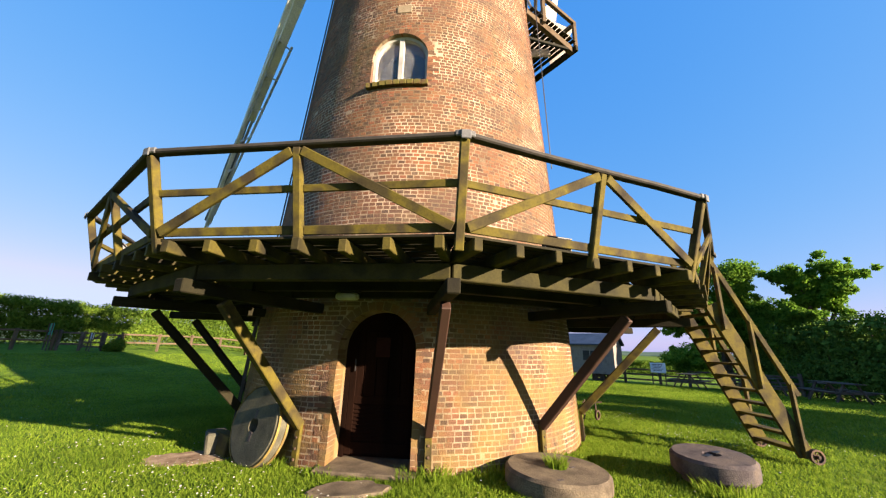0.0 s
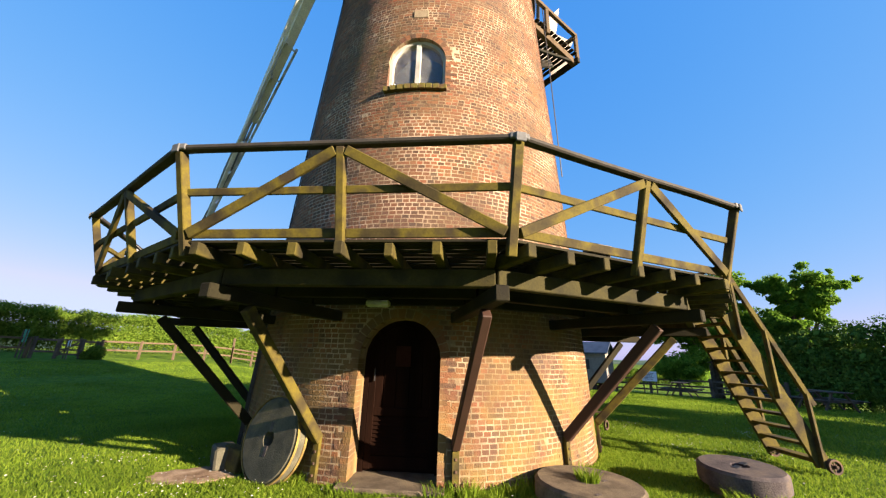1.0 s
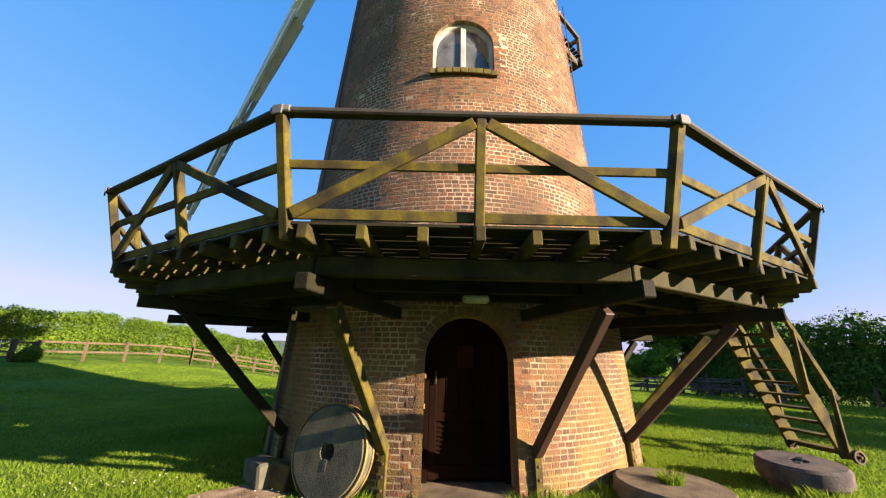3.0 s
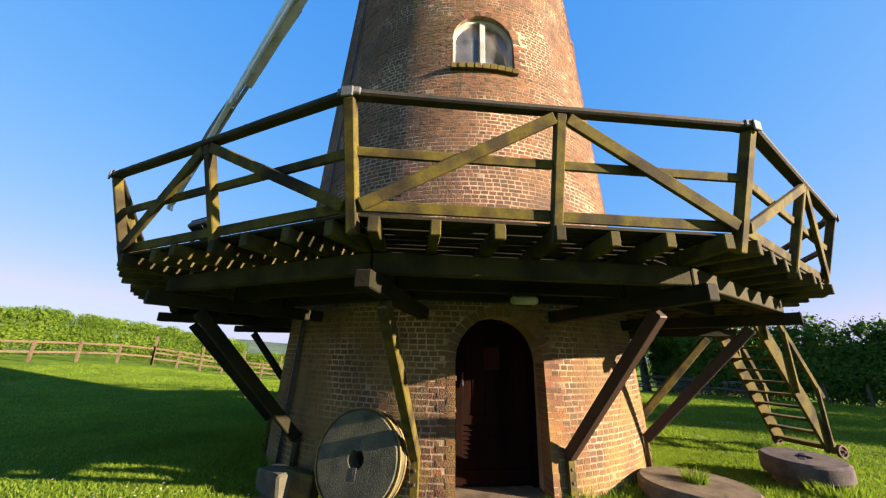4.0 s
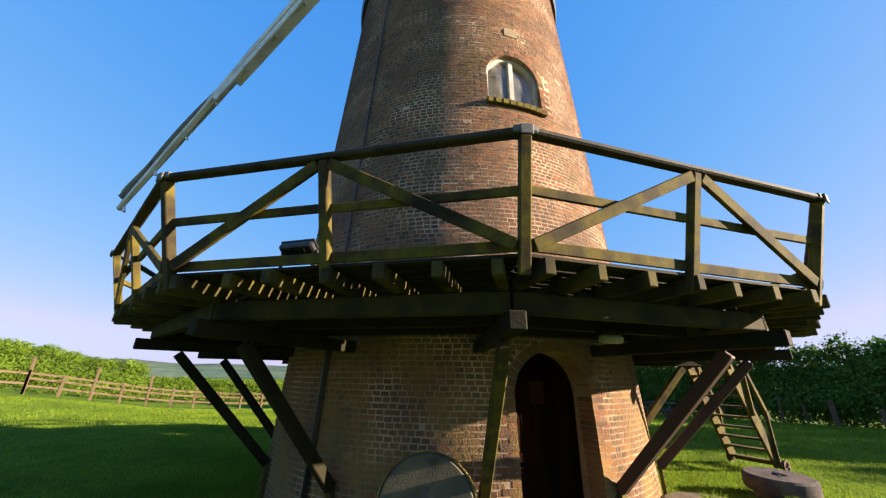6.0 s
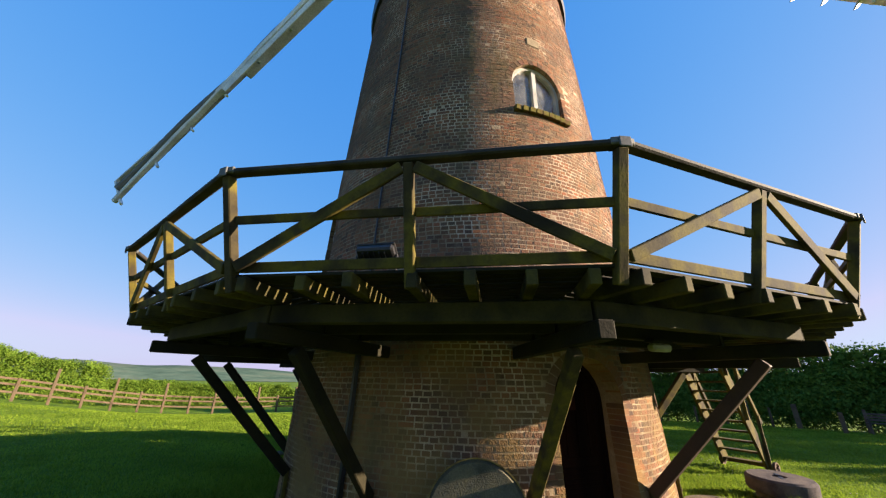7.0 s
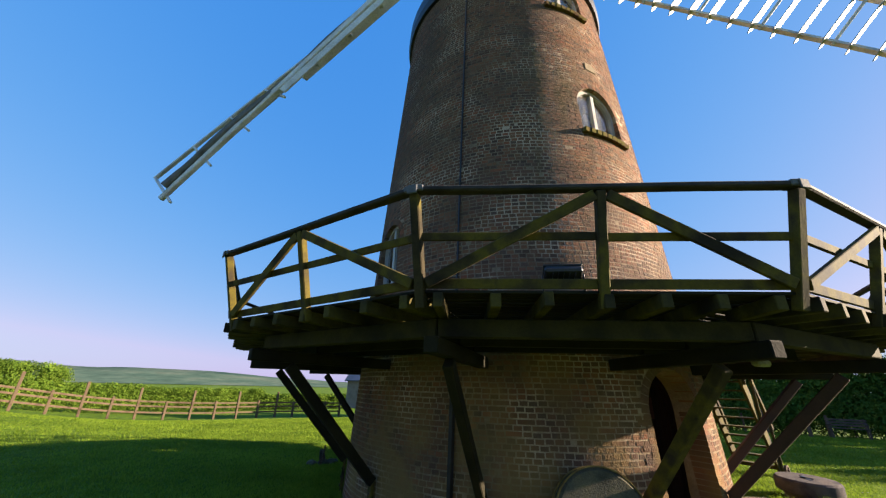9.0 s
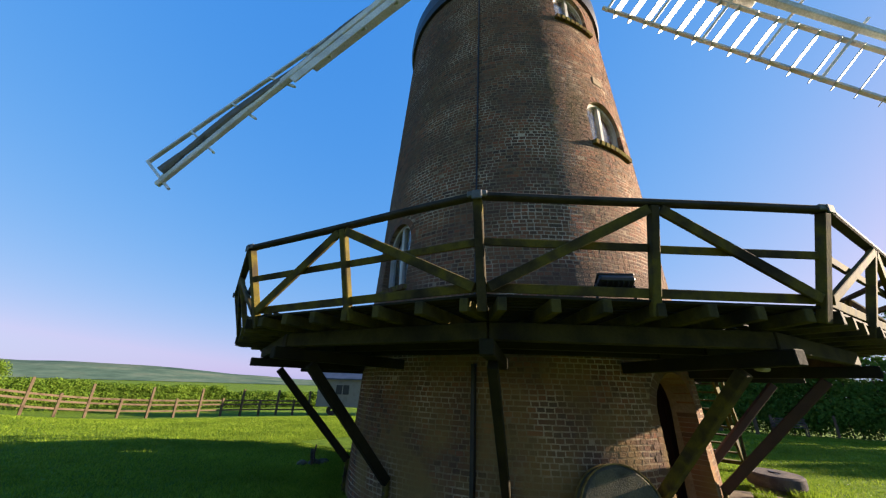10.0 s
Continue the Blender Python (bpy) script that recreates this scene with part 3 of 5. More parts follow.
SAIL_LEN, SAIL_TURN = 8.95, -50.0


def sail_matrix(turn):
    """x along the sail, y across it, z out along the windshaft."""
    side = Vector((math.cos(radians(SHAFT_AZ) - math.pi / 2), math.sin(radians(SHAFT_AZ) - math.pi / 2), 0))
    up = SHAFT.cross(side) * -1
    t = radians(turn)
    x = side * math.cos(t) + up * math.sin(t)
    y = SHAFT.cross(x)
    return Matrix.Translation(hub) @ Matrix((x, y, SHAFT)).transposed().to_4x4()


def build_sail(turn, bare=False):
    """A patent sail: stock and whip, with shutters on its trailing side; the blade twists from root to tip."""
    m = sail_matrix(turn)

    def weather(x):
        return Matrix.Rotation(radians(18.5 - 2.6 * (x - 5.2)), 4, "X")

    p = lambda x, y, z=0.0: m @ (weather(x) @ Vector((x, -y, z)))
    up = m.to_3x3() @ Vector((0, 0, 1))
    sail = part("sail", taper_bm(p(0, 0), p(SAIL_LEN * 0.62, 0), 0.24, 0.28, 0.15, 0.16, up), M_SAIL, windmill, "white patent sail with open shutters")
    part("whip", taper_bm(p(1.2, 0, 0.20), p(SAIL_LEN, 0, 0.05), 0.16, 0.14, 0.09, 0.08, up), M_SAIL, sail)
    cuts = [3.3 + (SAIL_LEN - 3.4) * i / 6 for i in range(7)]
    for y, w in ((0.92, 0.045), (0.18, 0.045)):
        part("hemlath", strip_bm([p(a, y) for a in cuts], w, 0.06, up), M_SAIL, sail)
    part("leading_board", strip_bm([p(a, -0.19, 0.10) for a in cuts[:4]], 0.17, 0.03, up), M_SAIL, sail)
    n = 19
    for i in range(n):
        x = 3.4 + i * (SAIL_LEN - 3.5) / (n - 1)
        if i % 3 == 0:
            part("sail_bar", beam_bm(p(x, -0.27, 0.02), p(x, 0.96, 0.0), 0.04, 0.045, up, 0.004), M_SAIL, sail)
        if i < n - 1 and not bare:
            xx = x + 0.19
            mm = m @ weather(xx) @ Matrix.Translation((xx, -0.56, 0.0)) @ pose(0, 0, 0, 0, 74, 0)
            bm = bmesh.new()
            pts = [(-0.09, 0.36), (0.09, 0.36), (0.09, -0.38), (0.03, -0.48), (-0.09, -0.38)]
            hull8(bm, [mm @ Vector((a, b, -0.006)) for a, b in pts], [mm @ Vector((a, b, 0.006)) for a, b in pts])
            part("shutter", bm, M_WHITE, sail)
    if bare:
        bm = bmesh.new()
        rings = []
        for i in range(25):
            f = i / 24
            x = 3.2 + (SAIL_LEN - 3.4) * f
            r = 0.035 + 0.05 * abs(math.sin(7.0 * f)) + 0.03 * (1 - f)
            c = Vector((x, -0.15 - 0.05 * math.sin(9 * f), 0.10))
            rings.append([bm.verts.new(m @ (weather(x) @ (c + Vector((0, r * 1.5 * math.cos(2 * math.pi * k / 8), r * math.sin(2 * math.pi * k / 8)))))) for k in range(8)])
        for a, b in zip(rings, rings[1:]):
            for k in range(8):
                bm.faces.new((a[k], a[(k + 1) % 8], b[(k + 1) % 8], b[k]))
        bm.faces.new(rings[0])
        bm.faces.new(rings[-1])
        part("rolled_cloth", bm, M_CANVAS, sail, "grey sailcloth rolled along the whip", True)
    return sail


def taper_bm(a, b, w0, h0, w1, h1, up):
    bm = bmesh.new()
    a, b = Vector(a), Vector(b)
    d = (b - a).normalized()
    s = d.cross(Vector(up)).normalized()
    u = s.cross(d)
    r = ((-1, -1), (1, -1), (1, 1), (-1, 1))
    hull8(bm, [a + s * i * w0 / 2 + u * j * h0 / 2 for i, j in r], [b + s * i * w1 / 2 + u * j * h1 / 2 for i, j in r])
    round_edges(bm, 0.012)
    return bm


for k in range(4):
    build_sail(SAIL_TURN + 90 * k, k == 0)
part("hub", box_bm(0.62, 0.62, 0.5, sail_matrix(SAIL_TURN), 0.04), M_IRON, windmill, "iron cross that holds the sails")


# fantail and its stage, behind the cap
def build_fantail():
    az = 22.0
    m = Matrix.Rotation(radians(az), 4, "Z")
    p = lambda x, y, z: m @ Vector((x, y, z))
    z0 = TOWER_TOP + 1.13
    ft = part("fantail_stage", beam_bm(p(1.5, -0.95, z0 + 0.1), p(5.0, -0.95, z0 - 0.15), 0.16, 0.24, bevel=0.01), M_FENCE, windmill, "timber fantail stage behind the cap")
    # far beam, boards and struts use the timber with shade in its colour
    part("stage_beam", beam_bm(p(1.5, 0.95, z0 + 0.1), p(5.0, 0.95, z0 - 0.15), 0.16, 0.24, bevel=0.01), M_DECKWOOD, ft)
    for i in range(12):
        x = 2.9 + i * 0.18
        part("stage_board", beam_bm(p(x, -1.15, z0 + 0.1), p(x, 1.15, z0 + 0.1), 0.13, 0.03, bevel=0.003), M_DECKWOOD, ft)
    for y in (-1.1, 1.1):
        for x in (3.4, 5.0):
            part("stage_post", beam_bm(p(x, y, z0 - 0.1), p(x, y, z0 + 0.95), 0.11, 0.11, (1, 0, 0)), M_FENCE, ft)
        part("stage_rail", beam_bm(p(2.6, y, z0 + 0.95), p(5.05, y, z0 + 0.92), 0.11, 0.12), M_FENCE, ft)
        part("stage_strut", beam_bm(p(2.5, y * 0.9, z0 - 1.1), p(4.7, y * 0.9, z0 - 0.25), 0.08, 0.08), M_DECKWOOD, ft)
        part("fan_leg", beam_bm(p(3.6, y * 0.5, z0), p(4.1, y * 0.3, z0 + 2.6), 0.1, 0.1, (0, 0.3, 1)), M_DECKWOOD, ft)
    part("stage_rail", beam_bm(p(5.03, -1.1, z0 + 0.92), p(5.03, 1.1, z0 + 0.92), 0.11, 0.12), M_FENCE, ft)
    part("stage_end", beam_bm(p(5.0, -1.15, z0 - 0.15), p(5.0, 1.15, z0 - 0.15), 0.12, 0.2), M_DECKWOOD, ft)
    fan = part("fan", beam_bm(p(4.2, -0.5, z0 + 1.5), p(4.2, 0.5, z0 + 1.5), 0.1, 0.1), M_IRON, windmill, "white fantail with radial blades")
    c = p(4.2, -0.2, z0 + 1.5)
    for i in range(8):
        a = 2 * math.pi * i / 8
        mm = Matrix.Translation(c) @ m @ pose(0, 0, 0, 90, 0, 0) @ Matrix.Rotation(a, 4, "Z")
        bm = bmesh.new()
        t = pose(0, 0, 0, 38, 0, 0)
        pts = [(0.35, -0.14), (1.75, -0.42), (1.75, 0.42), (0.35, 0.14)]
        hull8(bm, [mm @ (t @ Vector((x, y, -0.008))) for x, y in pts], [mm @ (t @ Vector((x, y, 0.008))) for x, y in pts])
        part("fan_blade", bm, M_FAN, fan)


build_fantail()

# ---------------------------------------------------------------- gallery
gallery = thing("gallery", "twelve-sided mossy timber gallery with braced railings round the mill", "balcony")
N, G0 = 12, -125.5
COS15, TAN15 = math.cos(math.pi / 12), math.tan(math.pi / 12)
DECK, RAILTOP = 2.48, 3.235
DECK_R, RAKE = 5.105, 0.275            # corner radius of the deck; the railing leans outwards by this much a metre of height


def rail_r(z):
    """The corner radius of the leaning railing at a height."""
    return DECK_R + RAKE * (z - DECK)


def side_frame(k):
    """x along the side, y outwards."""
    a = radians(G0 + 30 * k + 15)
    return Matrix(((-math.sin(a), math.cos(a), 0, 0), (math.cos(a), math.sin(a), 0, 0), (0, 0, 1, 0), (0, 0, 0, 1)))


AP = DECK_R * COS15
rg = random.Random(11)
for k in range(N):
    m = side_frame(k)
    p = lambda x, y, z: m @ Vector((x, y, z))
    out = m.to_3x3() @ Vector((0, 1, RAKE * -0.9))
    ap = lambda z: rail_r(z) * COS15
    half = lambda z: rail_r(z) * math.sin(math.pi / 12)
    az = G0 + 30 * k
    cu = polar(az, 1, -RAKE)
    # posts: one at the corner, one in the middle of the side
    part("post", beam_bm(polar(az, rail_r(DECK - 0.125), DECK - 0.125), polar(az, rail_r(RAILTOP - 0.05), RAILTOP - 0.05), 0.072, 0.072, cu, 0.007), M_WOOD, gallery)
    capm = Matrix.Translation(polar(az, rail_r(RAILTOP) - 0.004, RAILTOP - 0.018)) @ Matrix.Rotation(radians(az + 90), 4, "Z")
    cap_bm = bmesh.new()
    for s in (-1, 1):
        box_bm(0.075, 0.098, 0.052, capm @ Matrix.Rotation(radians(15 * s), 4, "Z") @ Matrix.Translation((s * 0.034, 0, 0)), 0.008, cap_bm)
    box_bm(0.080, 0.014, 0.075, capm @ Matrix.Translation((0, -0.047, -0.018)), 0.005, cap_bm)
    part("post_cap", cap_bm, M_CAPLEAD, gallery, "grey lead cap")
    part("post", beam_bm(p(0, ap(DECK - 0.125) + 0.012, DECK - 0.125), p(0, ap(RAILTOP - 0.05) + 0.012, RAILTOP - 0.05), 0.070, 0.068, out, 0.008), M_WOOD, gallery)
    zt = RAILTOP - 0.022
    sag = rg.uniform(-0.006, 0.006)
    hr = half(zt)
    part("top_rail", strip_round([p(-hr, ap(zt), zt), p(-hr * 0.5, ap(zt), zt + sag), p(0, ap(zt), zt + sag * 0.5), p(hr * 0.5, ap(zt), zt - sag), p(hr, ap(zt), zt)], 0.088, 0.046), M_RAIL, gallery, "grey weathered handrail")
    for s in (-1, 1):
        zm, zl = DECK + 0.39 + rg.uniform(-0.006, 0.006), DECK + 0.055 + rg.uniform(-0.004, 0.004)
        part("mid_rail", beam_bm(p(s * 0.035, ap(zm) - 0.016, zm), p(s * (half(zm) - 0.03), ap(zm) - 0.016, zm), 0.036, 0.062, out.cross(m.to_3x3() @ Vector((1, 0, 0))), 0.005), M_WOOD, gallery)
        part("toe_rail", beam_bm(p(s * 0.035, ap(zl) - 0.016, zl), p(s * (half(zl) - 0.03), ap(zl) - 0.016, zl), 0.036, 0.075, out.cross(m.to_3x3() @ Vector((1, 0, 0))), 0.005), M_WOOD, gallery)
        za, zb = DECK + 0.045, RAILTOP - 0.085
        part("diagonal", beam_bm(p(s * (half(za) - 0.05), ap(za) + 0.030, za), p(s * 0.045, ap(zb) + 0.030, zb), 0.038, 0.080, out.cross(m.to_3x3() @ Vector((1, 0, 0))), 0.005), M_WOOD, gallery)
    # joists with tails past the rim
    for d in (-1.17, -0.78, -0.39, 0.0, 0.39, 0.78, 1.17):
        a0 = max(3.02, abs(d) / TAN15 + 0.06)
        dz = rg.uniform(-0.006, 0.004)
        part("joist", beam_bm(p(d, a0, DECK - 0.078 + dz), p(d + rg.uniform(-0.02, 0.02), AP + 0.055 + rg.uniform(-0.03, 0.03), DECK - 0.078 + dz), 0.072 * rg.uniform(0.92, 1.08), 0.105, bevel=0.006), M_TAIL, gallery)
    # deck boards, parallel to the side, with open joints
    a = 3.06
    while a < AP - 0.02:
        w = 0.086
        b = min(a + w, AP + 0.02)
        z = DECK + rg.uniform(-0.003, 0.003)
        pts = [(-(a * TAN15 - 0.006), a), (a * TAN15 - 0.006, a), (b * TAN15 - 0.006, b), (-(b * TAN15 - 0.006), b)]
        bm = bmesh.new()
        hull8(bm, [p(x, y, z - 0.02) for x, y in pts], [p(x, y, z) for x, y in pts])
        # boards take the timber that has under-deck shade in its colour
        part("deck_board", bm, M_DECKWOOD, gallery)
        a = b + 0.026
    # ring beams under the joists, their colour lowered for the shade beneath the deck
    for a, zc, hh in ((4.52, 0.215, 0.15), (3.90, 0.17, 0.235), (3.35, 0.17, 0.235)):
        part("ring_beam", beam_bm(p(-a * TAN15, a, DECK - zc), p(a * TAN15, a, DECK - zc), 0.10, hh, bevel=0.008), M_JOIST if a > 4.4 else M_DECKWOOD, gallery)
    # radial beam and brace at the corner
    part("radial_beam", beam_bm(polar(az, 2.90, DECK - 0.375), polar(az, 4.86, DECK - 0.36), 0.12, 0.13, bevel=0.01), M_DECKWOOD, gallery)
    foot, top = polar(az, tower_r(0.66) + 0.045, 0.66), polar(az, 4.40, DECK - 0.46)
    # unstained braces: plain timber where lit, the shade-coloured copy elsewhere
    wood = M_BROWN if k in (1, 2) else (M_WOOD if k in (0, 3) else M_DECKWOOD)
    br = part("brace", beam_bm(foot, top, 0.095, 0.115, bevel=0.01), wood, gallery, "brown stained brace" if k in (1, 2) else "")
    part("foot_plate", beam_bm(polar(az, tower_r(0.2) + 0.035, 0.22), polar(az, tower_r(0.6) + 0.04, 0.72), 0.085, 0.05, cu, 0.006), M_WOOD, br, "mossy foot plate against the wall")
    for zz in (0.30, 0.42, 0.54):
        part("bolt", box_bm(0.03, 0.03, 0.03, Matrix.Translation(polar(az, tower_r(zz) + 0.065, zz)) @ Matrix.Rotation(radians(az), 4, "Z"), 0.006), M_IRON, br)


# ---------------------------------------------------------------- stair
def build_stair():
    st = thing("staircase", "steep open wooden stair with handrails up to the gallery", "staircase")
    d = Vector((0.968, -0.252, 0))
    s = Vector((-d.y, d.x, 0))
    top, foot = Vector((4.24, -2.70, 2.40)), Vector((5.16, -2.93, GROUND + 0.12))
    run = foot - top
    w = 0.38
    flat = math.degrees(math.atan2(d.y, d.x))
    for q in (-1, 1):
        part("string", beam_bm(top + s * w * q, foot + s * w * q, 0.05, 0.22, bevel=0.006), M_WOOD, st)
        hubm = Matrix.Translation(foot + s * (w + 0.09) * q + d * 0.06) @ Matrix.Rotation(radians(flat), 4, "Z") @ pose(0, 0, 0, 90)
        wheel = part("wheel", lathe_bm([(0.072, -0.025), (0.096, -0.025), (0.096, 0.025), (0.072, 0.025)], 24, hubm), M_IRON, st, "small rusty iron wheel")
        sp = bmesh.new()
        for i in range(4):
            a = math.pi * i / 4
            beam_bm(hubm @ Vector((0.09 * math.cos(a), 0.09 * math.sin(a), 0)), hubm @ Vector((-0.09 * math.cos(a), -0.09 * math.sin(a), 0)), 0.015, 0.015, s, 0.0, sp)
        part("spokes", sp, M_IRON, wheel)
        off = s * (w + 0.05) * q
        lift = Vector((0, 0, 0.84))
        for f in (0.12, 0.52, 0.95):
            a = top + run * f + off
            part("stair_post", beam_bm(a - Vector((0, 0, 0.14)), a + lift, 0.055, 0.055, (1, 0, 0)), M_WOOD, st)
        part("handrail", beam_bm(top + off + lift, top + off + run * 1.03 + lift, 0.05, 0.075, bevel=0.006), M_WOOD, st)
    n = 11
    for i in range(n):
        c = top + run * ((i + 0.7) / n)
        part("tread", beam_bm(c - s * (w - 0.02), c + s * (w - 0.02), 0.19, 0.035, bevel=0.004), M_WOOD, st)
    part("axle", beam_bm(foot - s * 0.52 + d * 0.06, foot + s * 0.52 + d * 0.06, 0.04, 0.04), M_IRON, st)


build_stair()


# ---------------------------------------------------------------- millstones and things near the tower
def millstone_bm(r, h, hole, m, seed=1):
    prof = [(hole, 0), (r - 0.02, 0), (r, 0.03), (r * 1.005, h * 0.5), (r, h - 0.03), (r - 0.03, h), (hole + 0.01, h), (hole, h - 0.02)]
    return lathe_bm(prof, 64, m, None, 0.0022, seed)


def build_stones():
    a = -135.0
    mm = Matrix.Translation(polar(a, 3.27, 0.63)) @ Matrix.Rotation(radians(a), 4, "Z") @ pose(0, 0, 0, 0, 79, 0) @ Matrix.Translation((0, 0, -0.1))
    st = part("millstone", millstone_bm(0.465, 0.19, 0.08, mm, 3), M_GREYSTONE, None, "", True)
    tagged(st, "old grey millstone leaning upright against the brick wall", "millstone")
    for z in (0.03, 0.15):
        part("iron_hoop", lathe_bm([(0.463, z), (0.476, z), (0.476, z + 0.03), (0.463, z + 0.03)], 56, mm), M_RUST, st, "rusty yellow-brown iron hoop round the rim")
    # no cut in the stone: a dark inlay gives the slot's shade
    for s in (-1, 1):
        part("rynd_slot", box_bm(0.11, 0.05, 0.006, mm @ Matrix.Translation((s * 0.125, 0, 0.189)), 0.003), M_DARKSTONE, st, "dark inlay painted as the shaded recess beside the eye")
    mm = Matrix.Translation((1.10, -3.50, 0.16)) @ pose(0, 0, 0, 1.5, 1, 20)
    st = part("millstone", millstone_bm(0.57, 0.22, 0.10, mm, 4), M_STONE, None, "", True)
    tagged(st, "flat round brown millstone lying in the grass", "millstone")
    # lifting holes are dark inlays, their inner shade given by colour alone
    for x, y in ((0.40, 0.12), (-0.30, -0.30), (0.16, -0.08)):
        part("lifting_hole", box_bm(0.08, 0.04, 0.012, mm @ Matrix.Translation((x, y, 0.218)), 0.003), M_DARKSTONE, st, "small dark inlay painted as a shaded lifting hole")
    mm = Matrix.Translation((3.00, -3.72, 0.30)) @ pose(0, 0, 0, 2, -2, 20)
    st = part("millstone", millstone_bm(0.43, 0.21, 0.085, mm, 5), M_DARKSTONE, None, "", True)
    tagged(st, "dark flat millstone raised on a base on the grass", "millstone")
    # black inlays paint the shade of the two slots
    for s in (-1, 1):
        part("rynd_slot", box_bm(0.13, 0.06, 0.012, mm @ Matrix.Translation((s * 0.11, 0, 0.209)), 0.003), M_BLACK, st, "dark inlay painted as the shaded recess beside the eye")
    sp = part("rough_plinth", lathe_bm([(0, 0), (0.34, 0), (0.32, 0.18), (0, 0.18)], 32, Matrix.Translation((3.00, -3.72, 0.14)), None, 0.01, 6, False), M_GREYSTONE)
    tagged(sp, "rough stone plinth under the dark millstone", "stone")


build_stones()


def slab(name, x, y, r, h, mat, label, category, seed, sy=1.0):
    rnd = random.Random(seed)
    bm = bmesh.new()
    n = 28
    rr = [r * (1 + rnd.uniform(-0.12, 0.12)) for _ in range(n)]
    lo = [(x + rr[i] * math.cos(2 * math.pi * i / n), y + sy * rr[i] * math.sin(2 * math.pi * i / n), GROUND - 0.05) for i in range(n)]
    up = [(x + 0.86 * rr[i] * math.cos(2 * math.pi * i / n), y + 0.86 * sy * rr[i] * math.sin(2 * math.pi * i / n), GROUND + h + rnd.uniform(-0.006, 0.006)) for i in range(n)]
    hull8(bm, lo, up)
    return tagged(part(name, bm, mat), label, category)


slab("doorstep", -1.15, -3.36, 0.44, 0.03, M_STONE, "worn flat stone slab before the mill door", "paving", 2, 0.55)
slab("bare_patch", -3.16, -1.98, 0.58, 0.010, M_EARTH, "bare patch of pale earth in the lawn", "soil", 3, 0.6)


def build_block():
    m = Matrix.Translation(polar(-152.0, 3.40, GROUND + 0.11)) @ Matrix.Rotation(radians(-70), 4, "Z")
    bm = box_bm(0.55, 0.26, 0.26, m @ pose(0, 0, 0, 3, -4, 0), 0.025)
    tagged(part("stone_block", bm, M_GREYSTONE), "squared grey stone block lying against the wall", "stone")
    m = Matrix.Translation(polar(-146.5, 3.36, GROUND + 0.12)) @ Matrix.Rotation(radians(-50), 4, "Z")
    tagged(part("timber_block", box_bm(0.40, 0.16, 0.28, m @ pose(0, 0, 0, -6, 3, 0), 0.012), M_WOOD), "mossy offcut of timber beside the millstone", "timber")


build_block()


def tuft(name, x, y, z, r, h, n, seed, label):
    """A clump of long grass."""
    rs = np.random.RandomState(seed)
    a, d = rs.uniform(0, 2 * math.pi, n), r * np.sqrt(rs.uniform(0, 1, n))
    bx, by = x + d * np.cos(a), y + d * np.sin(a)
    hh = h * rs.uniform(0.45, 1.0, n)
    t = rs.uniform(0, 2 * math.pi, n)
    ln = hh * rs.uniform(0.1, 0.7, n)
    la = a + rs.normal(0, 0.8, n)
    verts, faces = [], []
    for i in range(n):
        w = 0.005
        c, s = math.cos(t[i]) * w, math.sin(t[i]) * w
        mx, my = bx[i] + 0.35 * ln[i] * math.cos(la[i]), by[i] + 0.35 * ln[i] * math.sin(la[i])
        b = len(verts)
        verts += [(bx[i] - c, by[i] - s, z), (bx[i] + c, by[i] + s, z), (mx + c * 0.8, my + s * 0.8, z + hh[i] * 0.6), (mx - c * 0.8, my - s * 0.8, z + hh[i] * 0.6), (bx[i] + ln[i] * math.cos(la[i]), by[i] + ln[i] * math.sin(la[i]), z + hh[i])]
        faces += [(b, b + 1, b + 2, b + 3), (b + 3, b + 2, b + 4)]
    me = mesh_from(name, verts, faces)
    me.materials.append(M_GRASSBLADE)
    return tagged(new(name, me), label, "grass", "", "stuff")


tuft("grass_tuft", 1.10, -3.50, 0.33, 0.11, 0.20, 260, 5, "tuft of long grass growing in the millstone's eye")
for i, az in enumerate((-118, -99, -94, -89, -84, -79, -74, -69, -62, -55, -130, -166, -174)):
    tuft("grass_tuft", *polar(az, tower_r(0) + 0.09, GROUND - 0.01), 0.16, 0.11 + 0.04 * (i % 3), 170, 20 + i, "long uncut grass at the foot of the brick wall")
tuft("grass_tuft", 2.72, -4.08, GROUND, 0.28, 0.18, 420, 50, "rough grass round the raised millstone")


